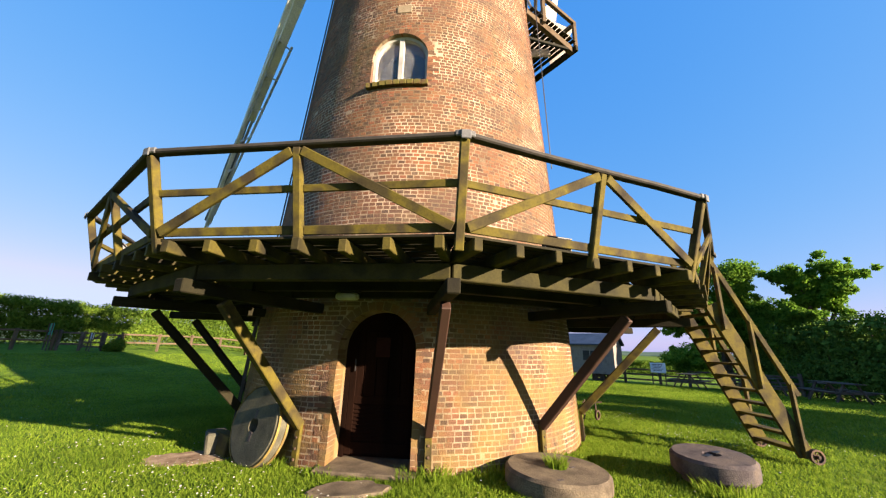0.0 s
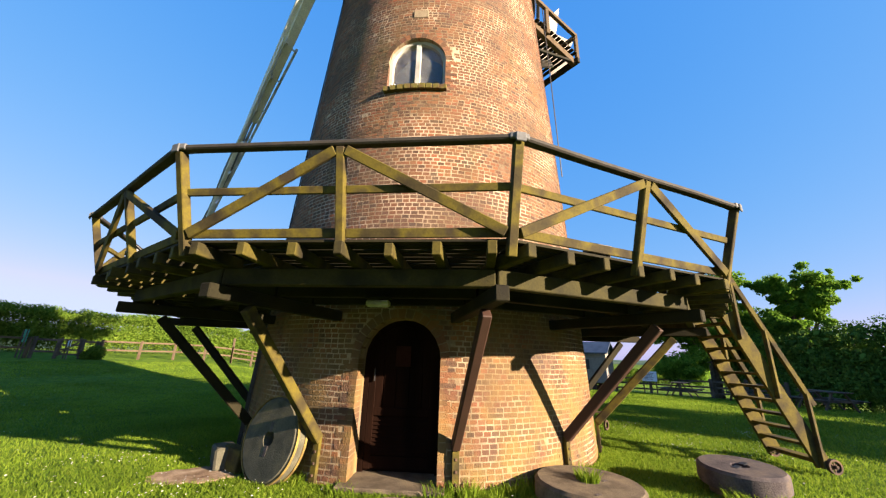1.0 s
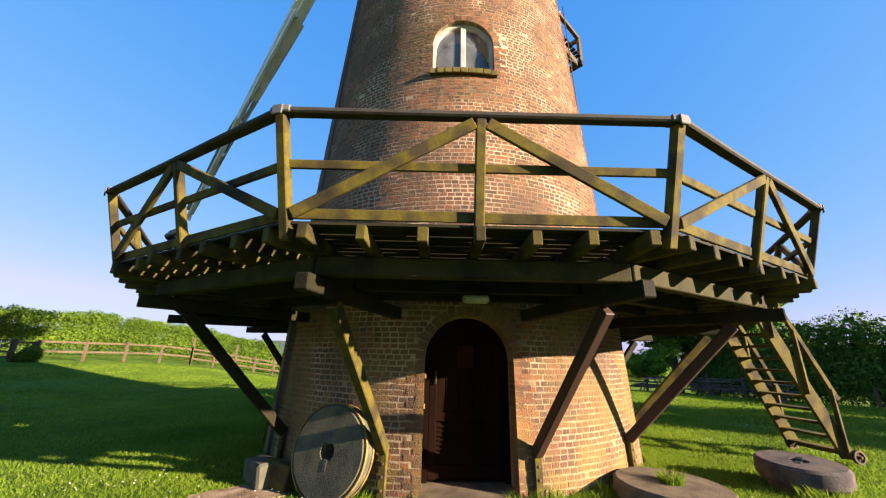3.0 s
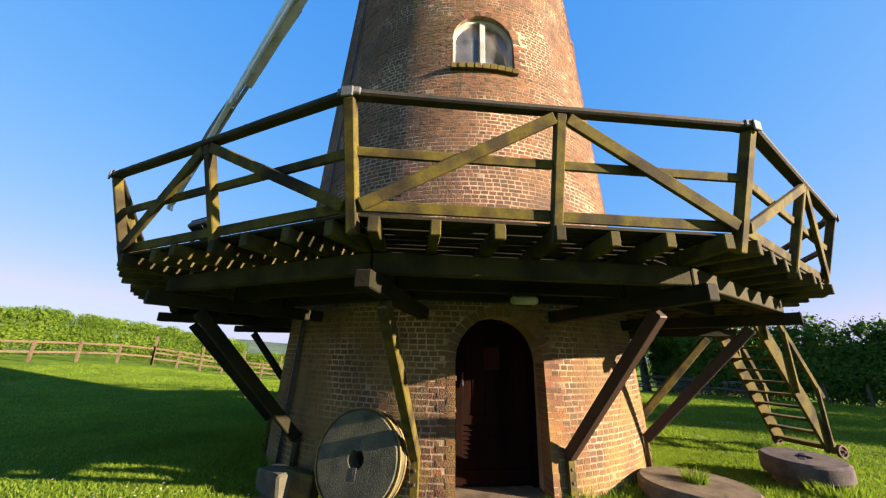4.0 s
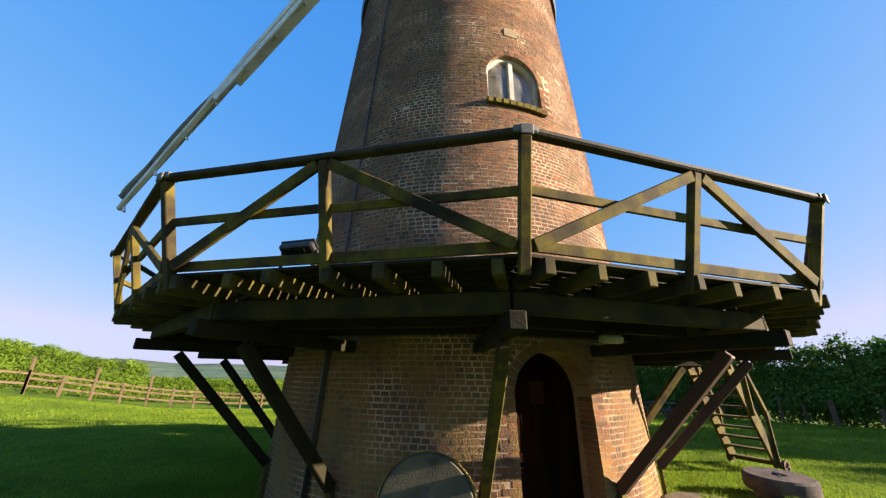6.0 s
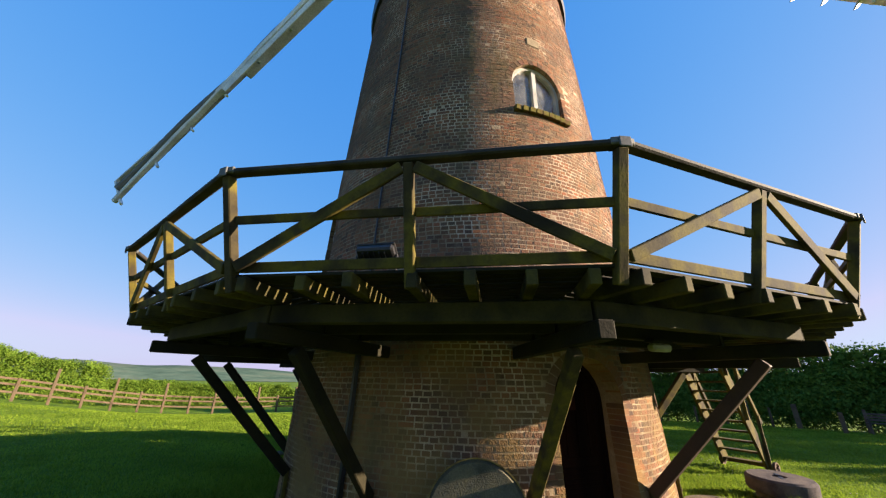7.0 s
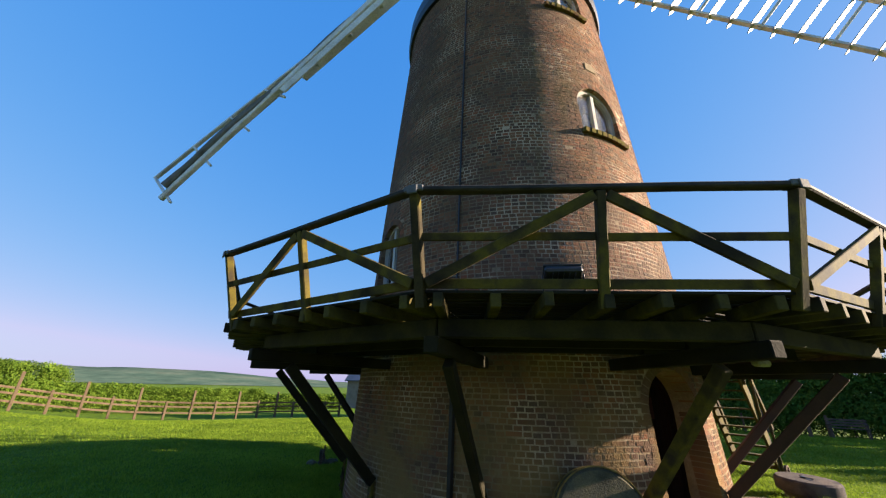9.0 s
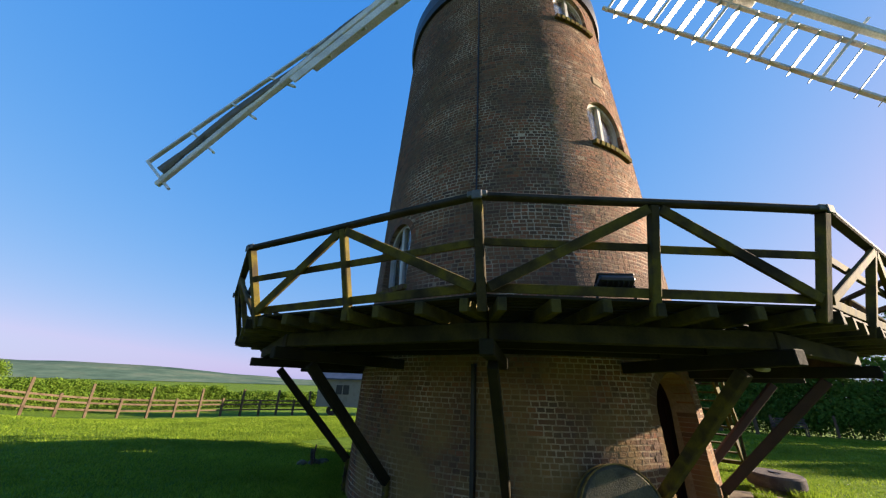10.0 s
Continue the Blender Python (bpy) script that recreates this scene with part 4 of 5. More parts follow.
def build_winch():
    """An old iron gear wheel left on the grass."""
    x, y = -1.62, 4.05
    g = ground_height(x, y)
    w = thing("iron_gear_wheel", "old rusty iron gear wheel half sunk in the grass", "gear wheel", at=(x, y, g))
    m = Matrix.Translation((x, y, g + 0.02)) @ Matrix.Rotation(radians(52), 4, "Z") @ pose(0, 0, 0, 78, 0, 0)
    part("rim", lathe_bm([(0.185, -0.03), (0.235, -0.03), (0.235, 0.03), (0.185, 0.03)], 32, m), M_IRON, w)
    for i in range(3):
        a = math.pi * i / 3 + 0.5
        part("spoke", beam_bm(m @ Vector((0.20 * math.cos(a), 0.20 * math.sin(a), 0)), m @ Vector((-0.20 * math.cos(a), -0.20 * math.sin(a), 0)), 0.035, 0.03, (0.3, 0.2, 1)), M_IRON, w)
    teeth = bmesh.new()
    for i in range(26):
        a = 2 * math.pi * i / 26
        box_bm(0.03, 0.022, 0.055, m @ Matrix.Rotation(a, 4, "Z") @ Matrix.Translation((0.245, 0, 0)), 0.0, teeth)
    part("teeth", teeth, M_IRON, w)
    part("lever", beam_bm((x, y, g + 0.1), (x + 0.01, y - 0.02, g + 0.36), 0.03, 0.025, (1, 0, 0)), M_IRON, w)
    for dx, dy, r, q in ((-0.05, -0.10, 0.14, 9), (0.13, -0.13, 0.13, 10), (0.26, -0.06, 0.10, 11), (-0.24, 0.05, 0.12, 12)):
        part("rubble", lathe_bm([(0, 0), (r, 0.0), (r * 0.9, r * 0.5), (r * 0.4, r * 0.85), (0, r * 0.9)], 11, Matrix.Translation((x + dx, y + dy, g - 0.02)), None, r * 0.14, q, False), M_GREYSTONE, w)
    x, y = 3.75, -0.05
    w = thing("iron_machine", "small rusty iron machine frame by the wall", "machine part", at=(x, y, GROUND))
    part("upright", beam_bm((x, y, GROUND), (x + 0.02, y, GROUND + 0.42), 0.03, 0.03, (1, 0, 0)), M_IRON, w)
    part("upright", beam_bm((x + 0.22, y - 0.1, GROUND), (x + 0.22, y - 0.1, GROUND + 0.36), 0.03, 0.03, (1, 0, 0)), M_IRON, w)
    part("crossbar", beam_bm((x - 0.04, y, GROUND + 0.36), (x + 0.36, y - 0.14, GROUND + 0.38), 0.025, 0.025), M_IRON, w)
    part("wheel", lathe_bm([(0.07, -0.02), (0.10, -0.02), (0.10, 0.02), (0.07, 0.02)], 20, Matrix.Translation((x + 0.24, y - 0.12, GROUND + 0.12)) @ pose(0, 0, 0, 90, 0, 30)), M_IRON, w)


build_winch()


def build_floodlight(x, y, label):
    """A flat lamp on a low yoke, its glass turned up towards the tower."""
    face = math.degrees(math.atan2(-y, -x))
    fl = thing("floodlight", label, "floodlight", "gallery floodlights", at=(x, y, DECK))
    m = Matrix.Translation((x, y, DECK)) @ Matrix.Rotation(radians(face), 4, "Z")
    tilt = m @ Matrix.Translation((0, 0, 0.125)) @ pose(0, 0, 0, 0, -52, 0)
    part("bracket", box_bm(0.03, 0.30, 0.010, m @ Matrix.Translation((0, 0, 0.010)), 0.002), M_BLACK, fl)
    for s in (-1, 1):
        part("bracket", box_bm(0.03, 0.010, 0.13, m @ Matrix.Translation((0, s * 0.148, 0.070)), 0.002), M_BLACK, fl)
    part("housing", box_bm(0.060, 0.275, 0.165, tilt, 0.014), M_BLACK, fl)
    part("rim", box_bm(0.016, 0.285, 0.175, tilt @ Matrix.Translation((0.036, 0, 0)), 0.006), M_BLACK, fl)
    part("lens", box_bm(0.006, 0.245, 0.135, tilt @ Matrix.Translation((0.046, 0, 0)), 0.002), M_GLASS, fl)
    for i in range(5):
        part("cooling_fin", box_bm(0.022, 0.006, 0.120, tilt @ Matrix.Translation((-0.040, -0.08 + 0.04 * i, 0)), 0.001), M_BLACK, fl)
    return fl


build_floodlight(0.62, -4.62, "black floodlight on the gallery deck aimed up at the tower")
build_floodlight(-3.93, -2.90, "black floodlight on the gallery deck aimed up at the tower")

lamp = thing("bulkhead_lamp", "dirty greenish bulkhead lamp under the gallery above the door", "lamp", at=polar(-109.5, 4.0, DECK - 0.36))
ml = Matrix.Translation(polar(-109.5, 4.0, DECK - 0.36)) @ Matrix.Rotation(radians(-19.5), 4, "Z")
part("base", box_bm(0.26, 0.10, 0.03, ml @ Matrix.Translation((0, 0, 0.06)), 0.006), M_DECKWOOD, lamp)
part("cover", box_bm(0.24, 0.09, 0.07, ml, 0.02), mottled("dirty_diffuser", [(0.20, 0.21, 0.11), (0.32, 0.32, 0.20)], 6, 40, 0.4), lamp, "cloudy plastic cover")


# ---------------------------------------------------------------- surroundings
def leaf_mass(name, spots, count, size, mat, seed, label, category, kind="stuff", flat=0.6):
    """Small leaf cards scattered through the given ellipsoids (x, y, z, rx, ry, rz), denser near their surface."""
    rs = np.random.RandomState(seed)
    spots = np.array(spots, float)
    vol = (spots[:, 3] * spots[:, 4] + spots[:, 4] * spots[:, 5] + spots[:, 3] * spots[:, 5])
    pick = rs.choice(len(spots), count, p=vol / vol.sum())
    d = rs.normal(size=(count, 3))
    d /= np.linalg.norm(d, axis=1)[:, None]
    core = rs.uniform(size=count) < 0.16
    rad = np.where(core, rs.uniform(0.1, 0.72, count), rs.uniform(0.55, 1.08, count) ** 0.6)
    c = spots[pick, :3] + d * rad[:, None] * spots[pick, 3:]
    a = rs.normal(size=(count, 3))
    a /= np.linalg.norm(a, axis=1)[:, None]
    b = np.cross(a, d + 0.5 * rs.normal(size=(count, 3)))
    b /= np.linalg.norm(b, axis=1)[:, None] + 1e-9
    s = size * (rs.uniform(0.6, 1.3, count) * np.where(core, 2.6, 1.0))[:, None]
    v = np.empty((count, 4, 3))
    v[:, 0], v[:, 1], v[:, 2], v[:, 3] = c - a * s, c + b * s * flat, c + a * s, c - b * s * flat
    faces = np.arange(count * 4).reshape(-1, 4)
    me = mesh_from(name, v.reshape(-1, 3).tolist(), faces.tolist())
    me.materials.append(mat)
    return me


def hedge(pts, height, depth, mat, seed, label, leaf=0.12, per_m=220):
    rnd = random.Random(seed)
    spots = []
    total = 0
    for (x0, y0), (x1, y1) in zip(pts, pts[1:]):
        length = math.hypot(x1 - x0, y1 - y0)
        total += length
        n = max(2, int(length / 0.5))
        for i in range(n):
            t = (i + rnd.random()) / n
            x, y = x0 + (x1 - x0) * t, y0 + (y1 - y0) * t
            h = height * (1 + 0.07 * noise.noise((x * 0.4, y * 0.4, seed)) + rnd.uniform(-0.03, 0.04))
            g = ground_height(x, y)
            spots.append((x, y, g + h * 0.45, max(0.9, depth * 0.4), depth * 0.5, h * 0.5))
            spots.append((x + rnd.uniform(-0.4, 0.4), y + rnd.uniform(-0.3, 0.3), g + h * 0.85, 0.7, depth * 0.45, h * 0.17))
    me = leaf_mass("hedge", spots, int(total * per_m), leaf, mat, seed, label, "hedge")
    ob = new("hedge", me)
    return tagged(ob, label, "hedge", "", "stuff")


def fence(pts, spacing, height, rails, mat, label, group, tall=0.0, tall_every=0):
    """Post and rail fence along the points; some posts stand taller."""
    fe = thing("fence", label, "fence", group, at=(pts[0][0], pts[0][1], 0))
    k = 0
    rnd = random.Random(len(pts) * 7 + int(spacing * 10))
    for (x0, y0), (x1, y1) in zip(pts, pts[1:]):
        length = math.hypot(x1 - x0, y1 - y0)
        n = max(1, round(length / spacing))
        prev = None
        for i in range(n + 1):
            t = i / n
            x, y = x0 + (x1 - x0) * t, y0 + (y1 - y0) * t
            g = ground_height(x, y)
            h = height * rnd.uniform(0.95, 1.08)
            if tall_every and k % tall_every == 0:
                h = tall
            if i < n or (x1, y1) == pts[-1]:
                part("fence_post", beam_bm((x, y, g - 0.1), (x + rnd.uniform(-0.02, 0.02), y, g + h), 0.14, 0.12, (1, 0, 0), 0.01), mat, fe)
                k += 1
            if prev:
                for r in rails:
                    part("fence_rail", beam_bm((prev[0], prev[1], prev[2] + r), (x, y, g + r), 0.04, 0.10, bevel=0.006), mat, fe)
            prev = (x, y, g)
    return fe


def tree(x, y, height, spread, mat, seed, label, leaves=9000, leaf=0.16):
    rnd = random.Random(seed)
    g = ground_height(x, y)
    t = thing("tree", label, "tree", at=(x, y, g))
    bm = bmesh.new()
    spots = []

    def limb(a, b, r0, r1):
        bm2 = bmesh.new()
        d = (b - a).normalized()
        s = d.cross(Vector((0.3, 0.9, 0.2))).normalized()
        u = s.cross(d)
        n = 7
        hull8(bm2, [a + (s * math.cos(2 * math.pi * i / n) + u * math.sin(2 * math.pi * i / n)) * r0 for i in range(n)], [b + (s * math.cos(2 * math.pi * i / n) + u * math.sin(2 * math.pi * i / n)) * r1 for i in range(n)])
        me = bpy.data.meshes.new("tmp")
        bm2.to_mesh(me)
        bm2.free()
        bm.from_mesh(me)
        bpy.data.meshes.remove(me)

    base, fork = Vector((x, y, g - 0.1)), Vector((x + rnd.uniform(-0.2, 0.2), y, g + height * 0.32))
    limb(base, fork, height * 0.035, height * 0.025)
    for i in range(17):
        a = 2 * math.pi * i / 17 * 3 + rnd.uniform(-0.3, 0.3)
        up = rnd.uniform(0.02, 1.0)
        out = spread * rnd.uniform(0.45, 0.95) * math.sqrt(max(1.02 - (up * 0.9) ** 2, 0.1))
        e = Vector((x + out * math.cos(a), y + out * math.sin(a), g + height * (0.14 + 0.72 * up)))
        mid = fork.lerp(e, 0.5) + Vector((rnd.uniform(-0.3, 0.3), rnd.uniform(-0.3, 0.3), height * 0.05))
        limb(fork, mid, height * 0.016, height * 0.010)
        limb(mid, e, height * 0.010, height * 0.003)
        for q in (mid, e, mid.lerp(e, 0.5), e + Vector((rnd.uniform(-1, 1), rnd.uniform(-1, 1), rnd.uniform(-0.4, 0.5))) * spread * 0.16):
            s = spread * rnd.uniform(0.12, 0.24)
            spots.append((q.x, q.y, q.z, s, s * rnd.uniform(0.7, 1.2), s * rnd.uniform(0.5, 0.9)))
            for _ in range(4):
                u = spread * rnd.uniform(0.05, 0.12)
                spots.append((q.x + rnd.gauss(0, 0.11) * spread, q.y + rnd.gauss(0, 0.11) * spread, q.z + rnd.gauss(0.0, 0.09) * spread, u, u * rnd.uniform(0.7, 1.3), u * rnd.uniform(0.5, 1.0)))
    part("trunk", bm, M_BARK, t)
    me = leaf_mass("crown", spots, leaves, leaf, mat, seed, "", "")
    ob = new("crown", me)
    ob.parent = t
    ob.matrix_parent_inverse = Matrix.Translation(-Vector((x, y, g)))
    return t


# far hills
def hills():
    bm = bmesh.new()
    seg = 200
    prev = None
    for i in range(seg + 1):
        a = radians(-40 + 200 * i / seg)
        R = 900
        h = 6 + 19 * smooth(48, 86, math.degrees(a)) * (1 - 0.5 * smooth(100, 150, math.degrees(a))) + 5 * noise.noise((math.cos(a) * 9, math.sin(a) * 9, 2))
        row = [bm.verts.new((R * 0.75 * math.cos(a), R * 0.75 * math.sin(a), -2)), bm.verts.new((R * 0.9 * math.cos(a), R * 0.9 * math.sin(a), h * 0.6)), bm.verts.new((R * math.cos(a), R * math.sin(a), h)), bm.verts.new((R * 1.1 * math.cos(a), R * 1.1 * math.sin(a), -2))]
        if prev:
            for u in range(3):
                bm.faces.new((prev[u], row[u], row[u + 1], prev[u + 1]))
        prev = row
    ob = part("hills", bm, mottled("far_downland", [(0.045, 0.085, 0.065), (0.085, 0.13, 0.095), (0.14, 0.165, 0.12)], 0.014, 0.09, 1.0, 0, 0.0, 0.0, 0.01, None, True), None, "", True)
    return tagged(ob, "distant hazy green downland hills", "hill", "", "structure")


hills()

LEFT_LINE = [(-27.0, 3.0), (-18.5, 15.5), (-9.5, 22.5), (-2.0, 24.8), (5.0, 25.0), (11.0, 23.8)]
fence([LEFT_LINE[0], LEFT_LINE[1], (-17.4, 16.36)], 1.9, 1.1, (0.5, 0.98), M_FENCE, "weathered wooden post and rail fence along the meadow", "field fences")
fence([(-17.25, 16.47), (-16.55, 17.02)], 1.0, 1.05, (0.35, 0.95), M_FENCEDARK, "short stretch of dark wooden rail fence beside the gate", "field fences")
fence([(-15.80, 17.60), (-15.30, 18.0)], 1.0, 1.0, (0.35, 0.9), M_FENCEDARK, "short stretch of dark wooden rail fence beside the gate", "field fences")
fence([(-15.15, 18.10), LEFT_LINE[2]], 1.8, 1.1, (0.5, 0.98), M_FENCE, "weathered wooden post and rail fence along the meadow", "field fences")


def build_gate(a, b):
    """A narrow closed field gate: two stiles, four bars and a brace."""
    g = ground_height(*a)
    gate = thing("field_gate", "small closed dark wooden gate in the fence", "gate", at=(a[0], a[1], g))
    p = lambda f, z: Vector((a[0] + (b[0] - a[0]) * f, a[1] + (b[1] - a[1]) * f, g + z))
    for f in (0.04, 0.96):
        part("stile", beam_bm(p(f, 0.12), p(f, 1.08), 0.07, 0.06, (1, 0, 0)), M_FENCEDARK, gate)
    for z in (0.22, 0.45, 0.70, 0.98):
        part("bar", beam_bm(p(0.02, z), p(0.98, z), 0.035, 0.08, bevel=0.004), M_FENCEDARK, gate)
    part("brace", beam_bm(p(0.06, 0.25), p(0.94, 0.95), 0.03, 0.07, bevel=0.004), M_FENCEDARK, gate)
    for f in (0.10, 0.90):
        part("hinge" if f < 0.5 else "latch", box_bm(0.12, 0.03, 0.03, Matrix.Translation(p(f, 0.98)), 0.004), M_IRON, gate)


build_gate((-16.50, 17.06), (-15.86, 17.56))
bush = leaf_mass("bush", [(-15.15, 17.75, ground_height(-15.2, 17.7) + 0.35, 0.45, 0.4, 0.42), (-15.45, 17.6, ground_height(-15.2, 17.7) + 0.2, 0.3, 0.3, 0.25)], 2600, 0.045, M_HEDGE, 77, "", "")
tagged(new("bush", bush), "small dark green bush at the end of the gate", "bush", "", "stuff")
fence(LEFT_LINE[2:], 1.35, 1.1, (0.4, 0.75, 1.0), M_FENCE, "wooden rail fence with some tall slender posts", "field fences", 1.75, 2)
hedge([(-38, 4), (-29, 15), (-20, 24), (-12, 31), (-5, 35)], 2.9, 2.0, M_HEDGE, 5, "long trimmed green hedge beyond the fence", 0.055, 4600)
hedge([(-5, 35), (1, 37), (10, 38)], 2.1, 1.6, M_HEDGE, 15, "low green hedgerow beyond the fence", 0.055, 3600)
hedge([(10, 38), (24, 36), (40, 30)], 1.6, 1.6, M_HEDGE, 16, "low green hedgerow behind the hut", 0.085, 1200)
fence([(15.5, 16.5), (18.5, 13.6), (21.5, 7.5)], 1.9, 1.1, (0.3, 0.62, 0.95), M_FENCEDARK, "dark wooden rail fence behind the picnic tables", "field fences")
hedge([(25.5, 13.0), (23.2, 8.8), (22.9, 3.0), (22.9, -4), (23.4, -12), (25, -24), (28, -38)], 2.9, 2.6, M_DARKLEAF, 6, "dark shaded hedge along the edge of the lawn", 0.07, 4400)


def tree_line(pts, low, high, seed, label, per_m=1300):
    """A thin row of young trees with gaps of light between the clumps, standing in the hedge."""
    rnd = random.Random(seed)
    row = thing("tree_line", label, "trees", at=(pts[0][0], pts[0][1], 0))
    stems = bmesh.new()
    spots, total = [], 0
    for (x0, y0), (x1, y1) in zip(pts, pts[1:]):
        length = math.hypot(x1 - x0, y1 - y0)
        total += length
        for i in range(int(length / 0.7)):
            t = (i + rnd.random()) * 0.7 / length
            x, y = x0 + (x1 - x0) * t, y0 + (y1 - y0) * t
            g = ground_height(x, y)
            top = high * (1 + 0.10 * noise.noise((x * 0.3, y * 0.3, seed)) + rnd.uniform(-0.05, 0.05))
            beam_bm((x, y, g - 0.1), (x + rnd.uniform(-0.3, 0.3), y + rnd.uniform(-0.3, 0.3), g + top * 0.9), 0.06, 0.06, (1, 0, 0), 0.0, stems)
            for k in range(12):
                z = low + (top - low) * rnd.random() ** 0.6
                q = rnd.uniform(0.25, 0.6)
                spots.append((x + rnd.uniform(-0.6, 0.6), y + rnd.uniform(-0.5, 0.5), g + z - q * 0.5, q, q * 1.2, q * rnd.uniform(0.8, 1.5)))
    part("stems", stems, M_BARK, row)
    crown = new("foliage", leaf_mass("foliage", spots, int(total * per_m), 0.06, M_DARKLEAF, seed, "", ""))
    crown.parent = row
    crown.matrix_parent_inverse = Matrix.Translation(-Vector(row.location))
    return row


def hedge_posts():
    """Weathered posts of a vanished fence, left standing along the foot of the hedge."""
    rnd = random.Random(61)
    for y, h, w in ((-2.3, 1.15, 0.20), (-1.3, 0.95, 0.09), (-0.4, 1.25, 0.10), (0.6, 0.85, 0.11), (2.1, 0.9, 0.10), (-4.6, 1.0, 0.11), (-7.1, 1.05, 0.10)):
        x = 21.2 + rnd.uniform(-0.1, 0.1)
        g = ground_height(x, y)
        po = part("fence_post", beam_bm((x, y, g - 0.1), (x + rnd.uniform(-0.04, 0.04), y + rnd.uniform(-0.04, 0.04), g + h), w, w * 0.9, (1, 0, 0), 0.01), M_FENCE)
        tagged(po, "weathered grey wooden post at the foot of the hedge", "post", "hedge posts")


hedge_posts()

tree_line([(25.2, 12.0), (23.0, 8.6), (22.8, 3.0), (22.8, -4), (23.2, -11)], 2.4, 4.0, 31, "thin row of young trees with light between the leaves")
tree_line([(23.2, -11), (24.2, -17), (26, -27), (28, -38)], 1.6, 7.3, 32, "tall row of trees that shades the lawn", 4600)
tree(23.8, 13.2, 9.4, 5.0, M_LEAF, 21, "leafy bright green field tree with a broad crown", 80000, 0.085)
tree(25.5, 8.6, 9.2, 3.0, M_LEAF, 22, "leafy green tree with an open crown", 42000, 0.085)


def build_hut(x, y, turn):
    g = ground_height(x, y)
    h = thing("hut", "white boarded hut on wheels with a blue pitched roof", "hut", at=(x, y, g))
    m = Matrix.Translation((x, y, g)) @ Matrix.Rotation(radians(turn), 4, "Z")
    part("body", box_bm(9.0, 2.2, 1.9, m @ Matrix.Translation((0, 0, 1.55)), 0.02), M_HUT, h)
    for i in range(12):
        z = 0.66 + i * 0.155
        for s in (-1, 1):
            part("board", box_bm(9.04, 0.02, 0.15, m @ Matrix.Translation((0, s * 1.11, z)) @ pose(0, 0, 0, -6 * s), 0.003), M_HUT, h)
            part("board", box_bm(0.02, 2.24, 0.15, m @ Matrix.Translation((s * 4.51, 0, z)), 0.003), M_HUT, h)
    bm = bmesh.new()
    outer = [(-1.32, 2.44), (-1.32, 2.52), (0, 3.28), (1.32, 2.52), (1.32, 2.44), (0, 3.16)]
    gable = bmesh.new()
    hull8(gable, [m @ Vector((-4.48, a, b)) for a, b in ((-1.1, 2.45), (1.1, 2.45), (0, 3.12))], [m @ Vector((4.48, a, b)) for a, b in ((-1.1, 2.45), (1.1, 2.45), (0, 3.12))])
    part("gable", gable, M_HUT, h)
    hull8(bm, [m @ Vector((-4.7, a, b)) for a, b in outer], [m @ Vector((4.7, a, b)) for a, b in outer])
    part("roof", bm, M_ROOFBLUE, h, "blue-grey pitched roof")
    for wx in (-2.7, 0.3, 3.0):
        w = part("window", box_bm(1.06, 0.04, 0.76, m @ Matrix.Translation((wx, -1.14, 1.75)), 0.01), M_HUT, h)
        for q in (-0.25, 0.25):
            part("pane", box_bm(0.44, 0.02, 0.64, m @ Matrix.Translation((wx + q, -1.163, 1.75)), 0.004), M_BLACK, w, "dark pane")
    for sx in (-3.4, 3.4):
        for sy in (-0.9, 0.9):
            part("wheel", lathe_bm([(0.06, -0.04), (0.36, -0.04), (0.36, 0.04), (0.06, 0.04)], 24, m @ Matrix.Translation((sx, sy, 0.36)) @ pose(0, 0, 0, 90)), M_IRON, h)


build_hut(13.3, 18.0, -51)


def build_sign(x, y, turn, w, h, z, colour, name, label):
    g = ground_height(x, y)
    s = thing(name, label, "sign", at=(x, y, g))
    m = Matrix.Translation((x, y, g)) @ Matrix.Rotation(radians(turn), 4, "Z")
    for q in (-1, 1):
        part("leg", beam_bm(m @ Vector((q * w * 0.42, 0.03, -0.1)), m @ Vector((q * w * 0.42, 0.03, z + h / 2)), 0.06, 0.05, (1, 0, 0)), M_FENCEDARK, s)
    board = part("board", box_bm(w, 0.03, h, m @ Matrix.Translation((0, 0, z)), 0.006), colour, s)
    if w > 0.7:
        for i in range(5):
            part("text_bar", box_bm(w * (0.7 - 0.1 * (i % 3)), 0.006, 0.03, m @ Matrix.Translation((-0.04, -0.018, z + h * 0.32 - i * 0.09)), 0.001), M_BLACK, board)
    return s


M_SIGNWHITE = mottled("sign_white", [(0.62, 0.66, 0.72), (0.72, 0.75, 0.80)], 4, 40, 0.5)
M_TEAL = mottled("teal_plastic", [(0.01, 0.22, 0.16), (0.015, 0.28, 0.20)], 4, 40, 0.4)
build_sign(17.5, 12.6, -43, 0.85, 0.6, 1.05, M_SIGNWHITE, "information_board", "white information board on legs before the fence")
build_sign(-17.50, 16.15, 142, 0.50, 0.62, 1.10, M_TEAL, "teal_panel", "teal panel fixed beside the fence")
build_sign(-16.16, 17.16, 142, 0.36, 0.34, 0.80, M_SIGNWHITE, "small_notice", "small pale notice on the fence")


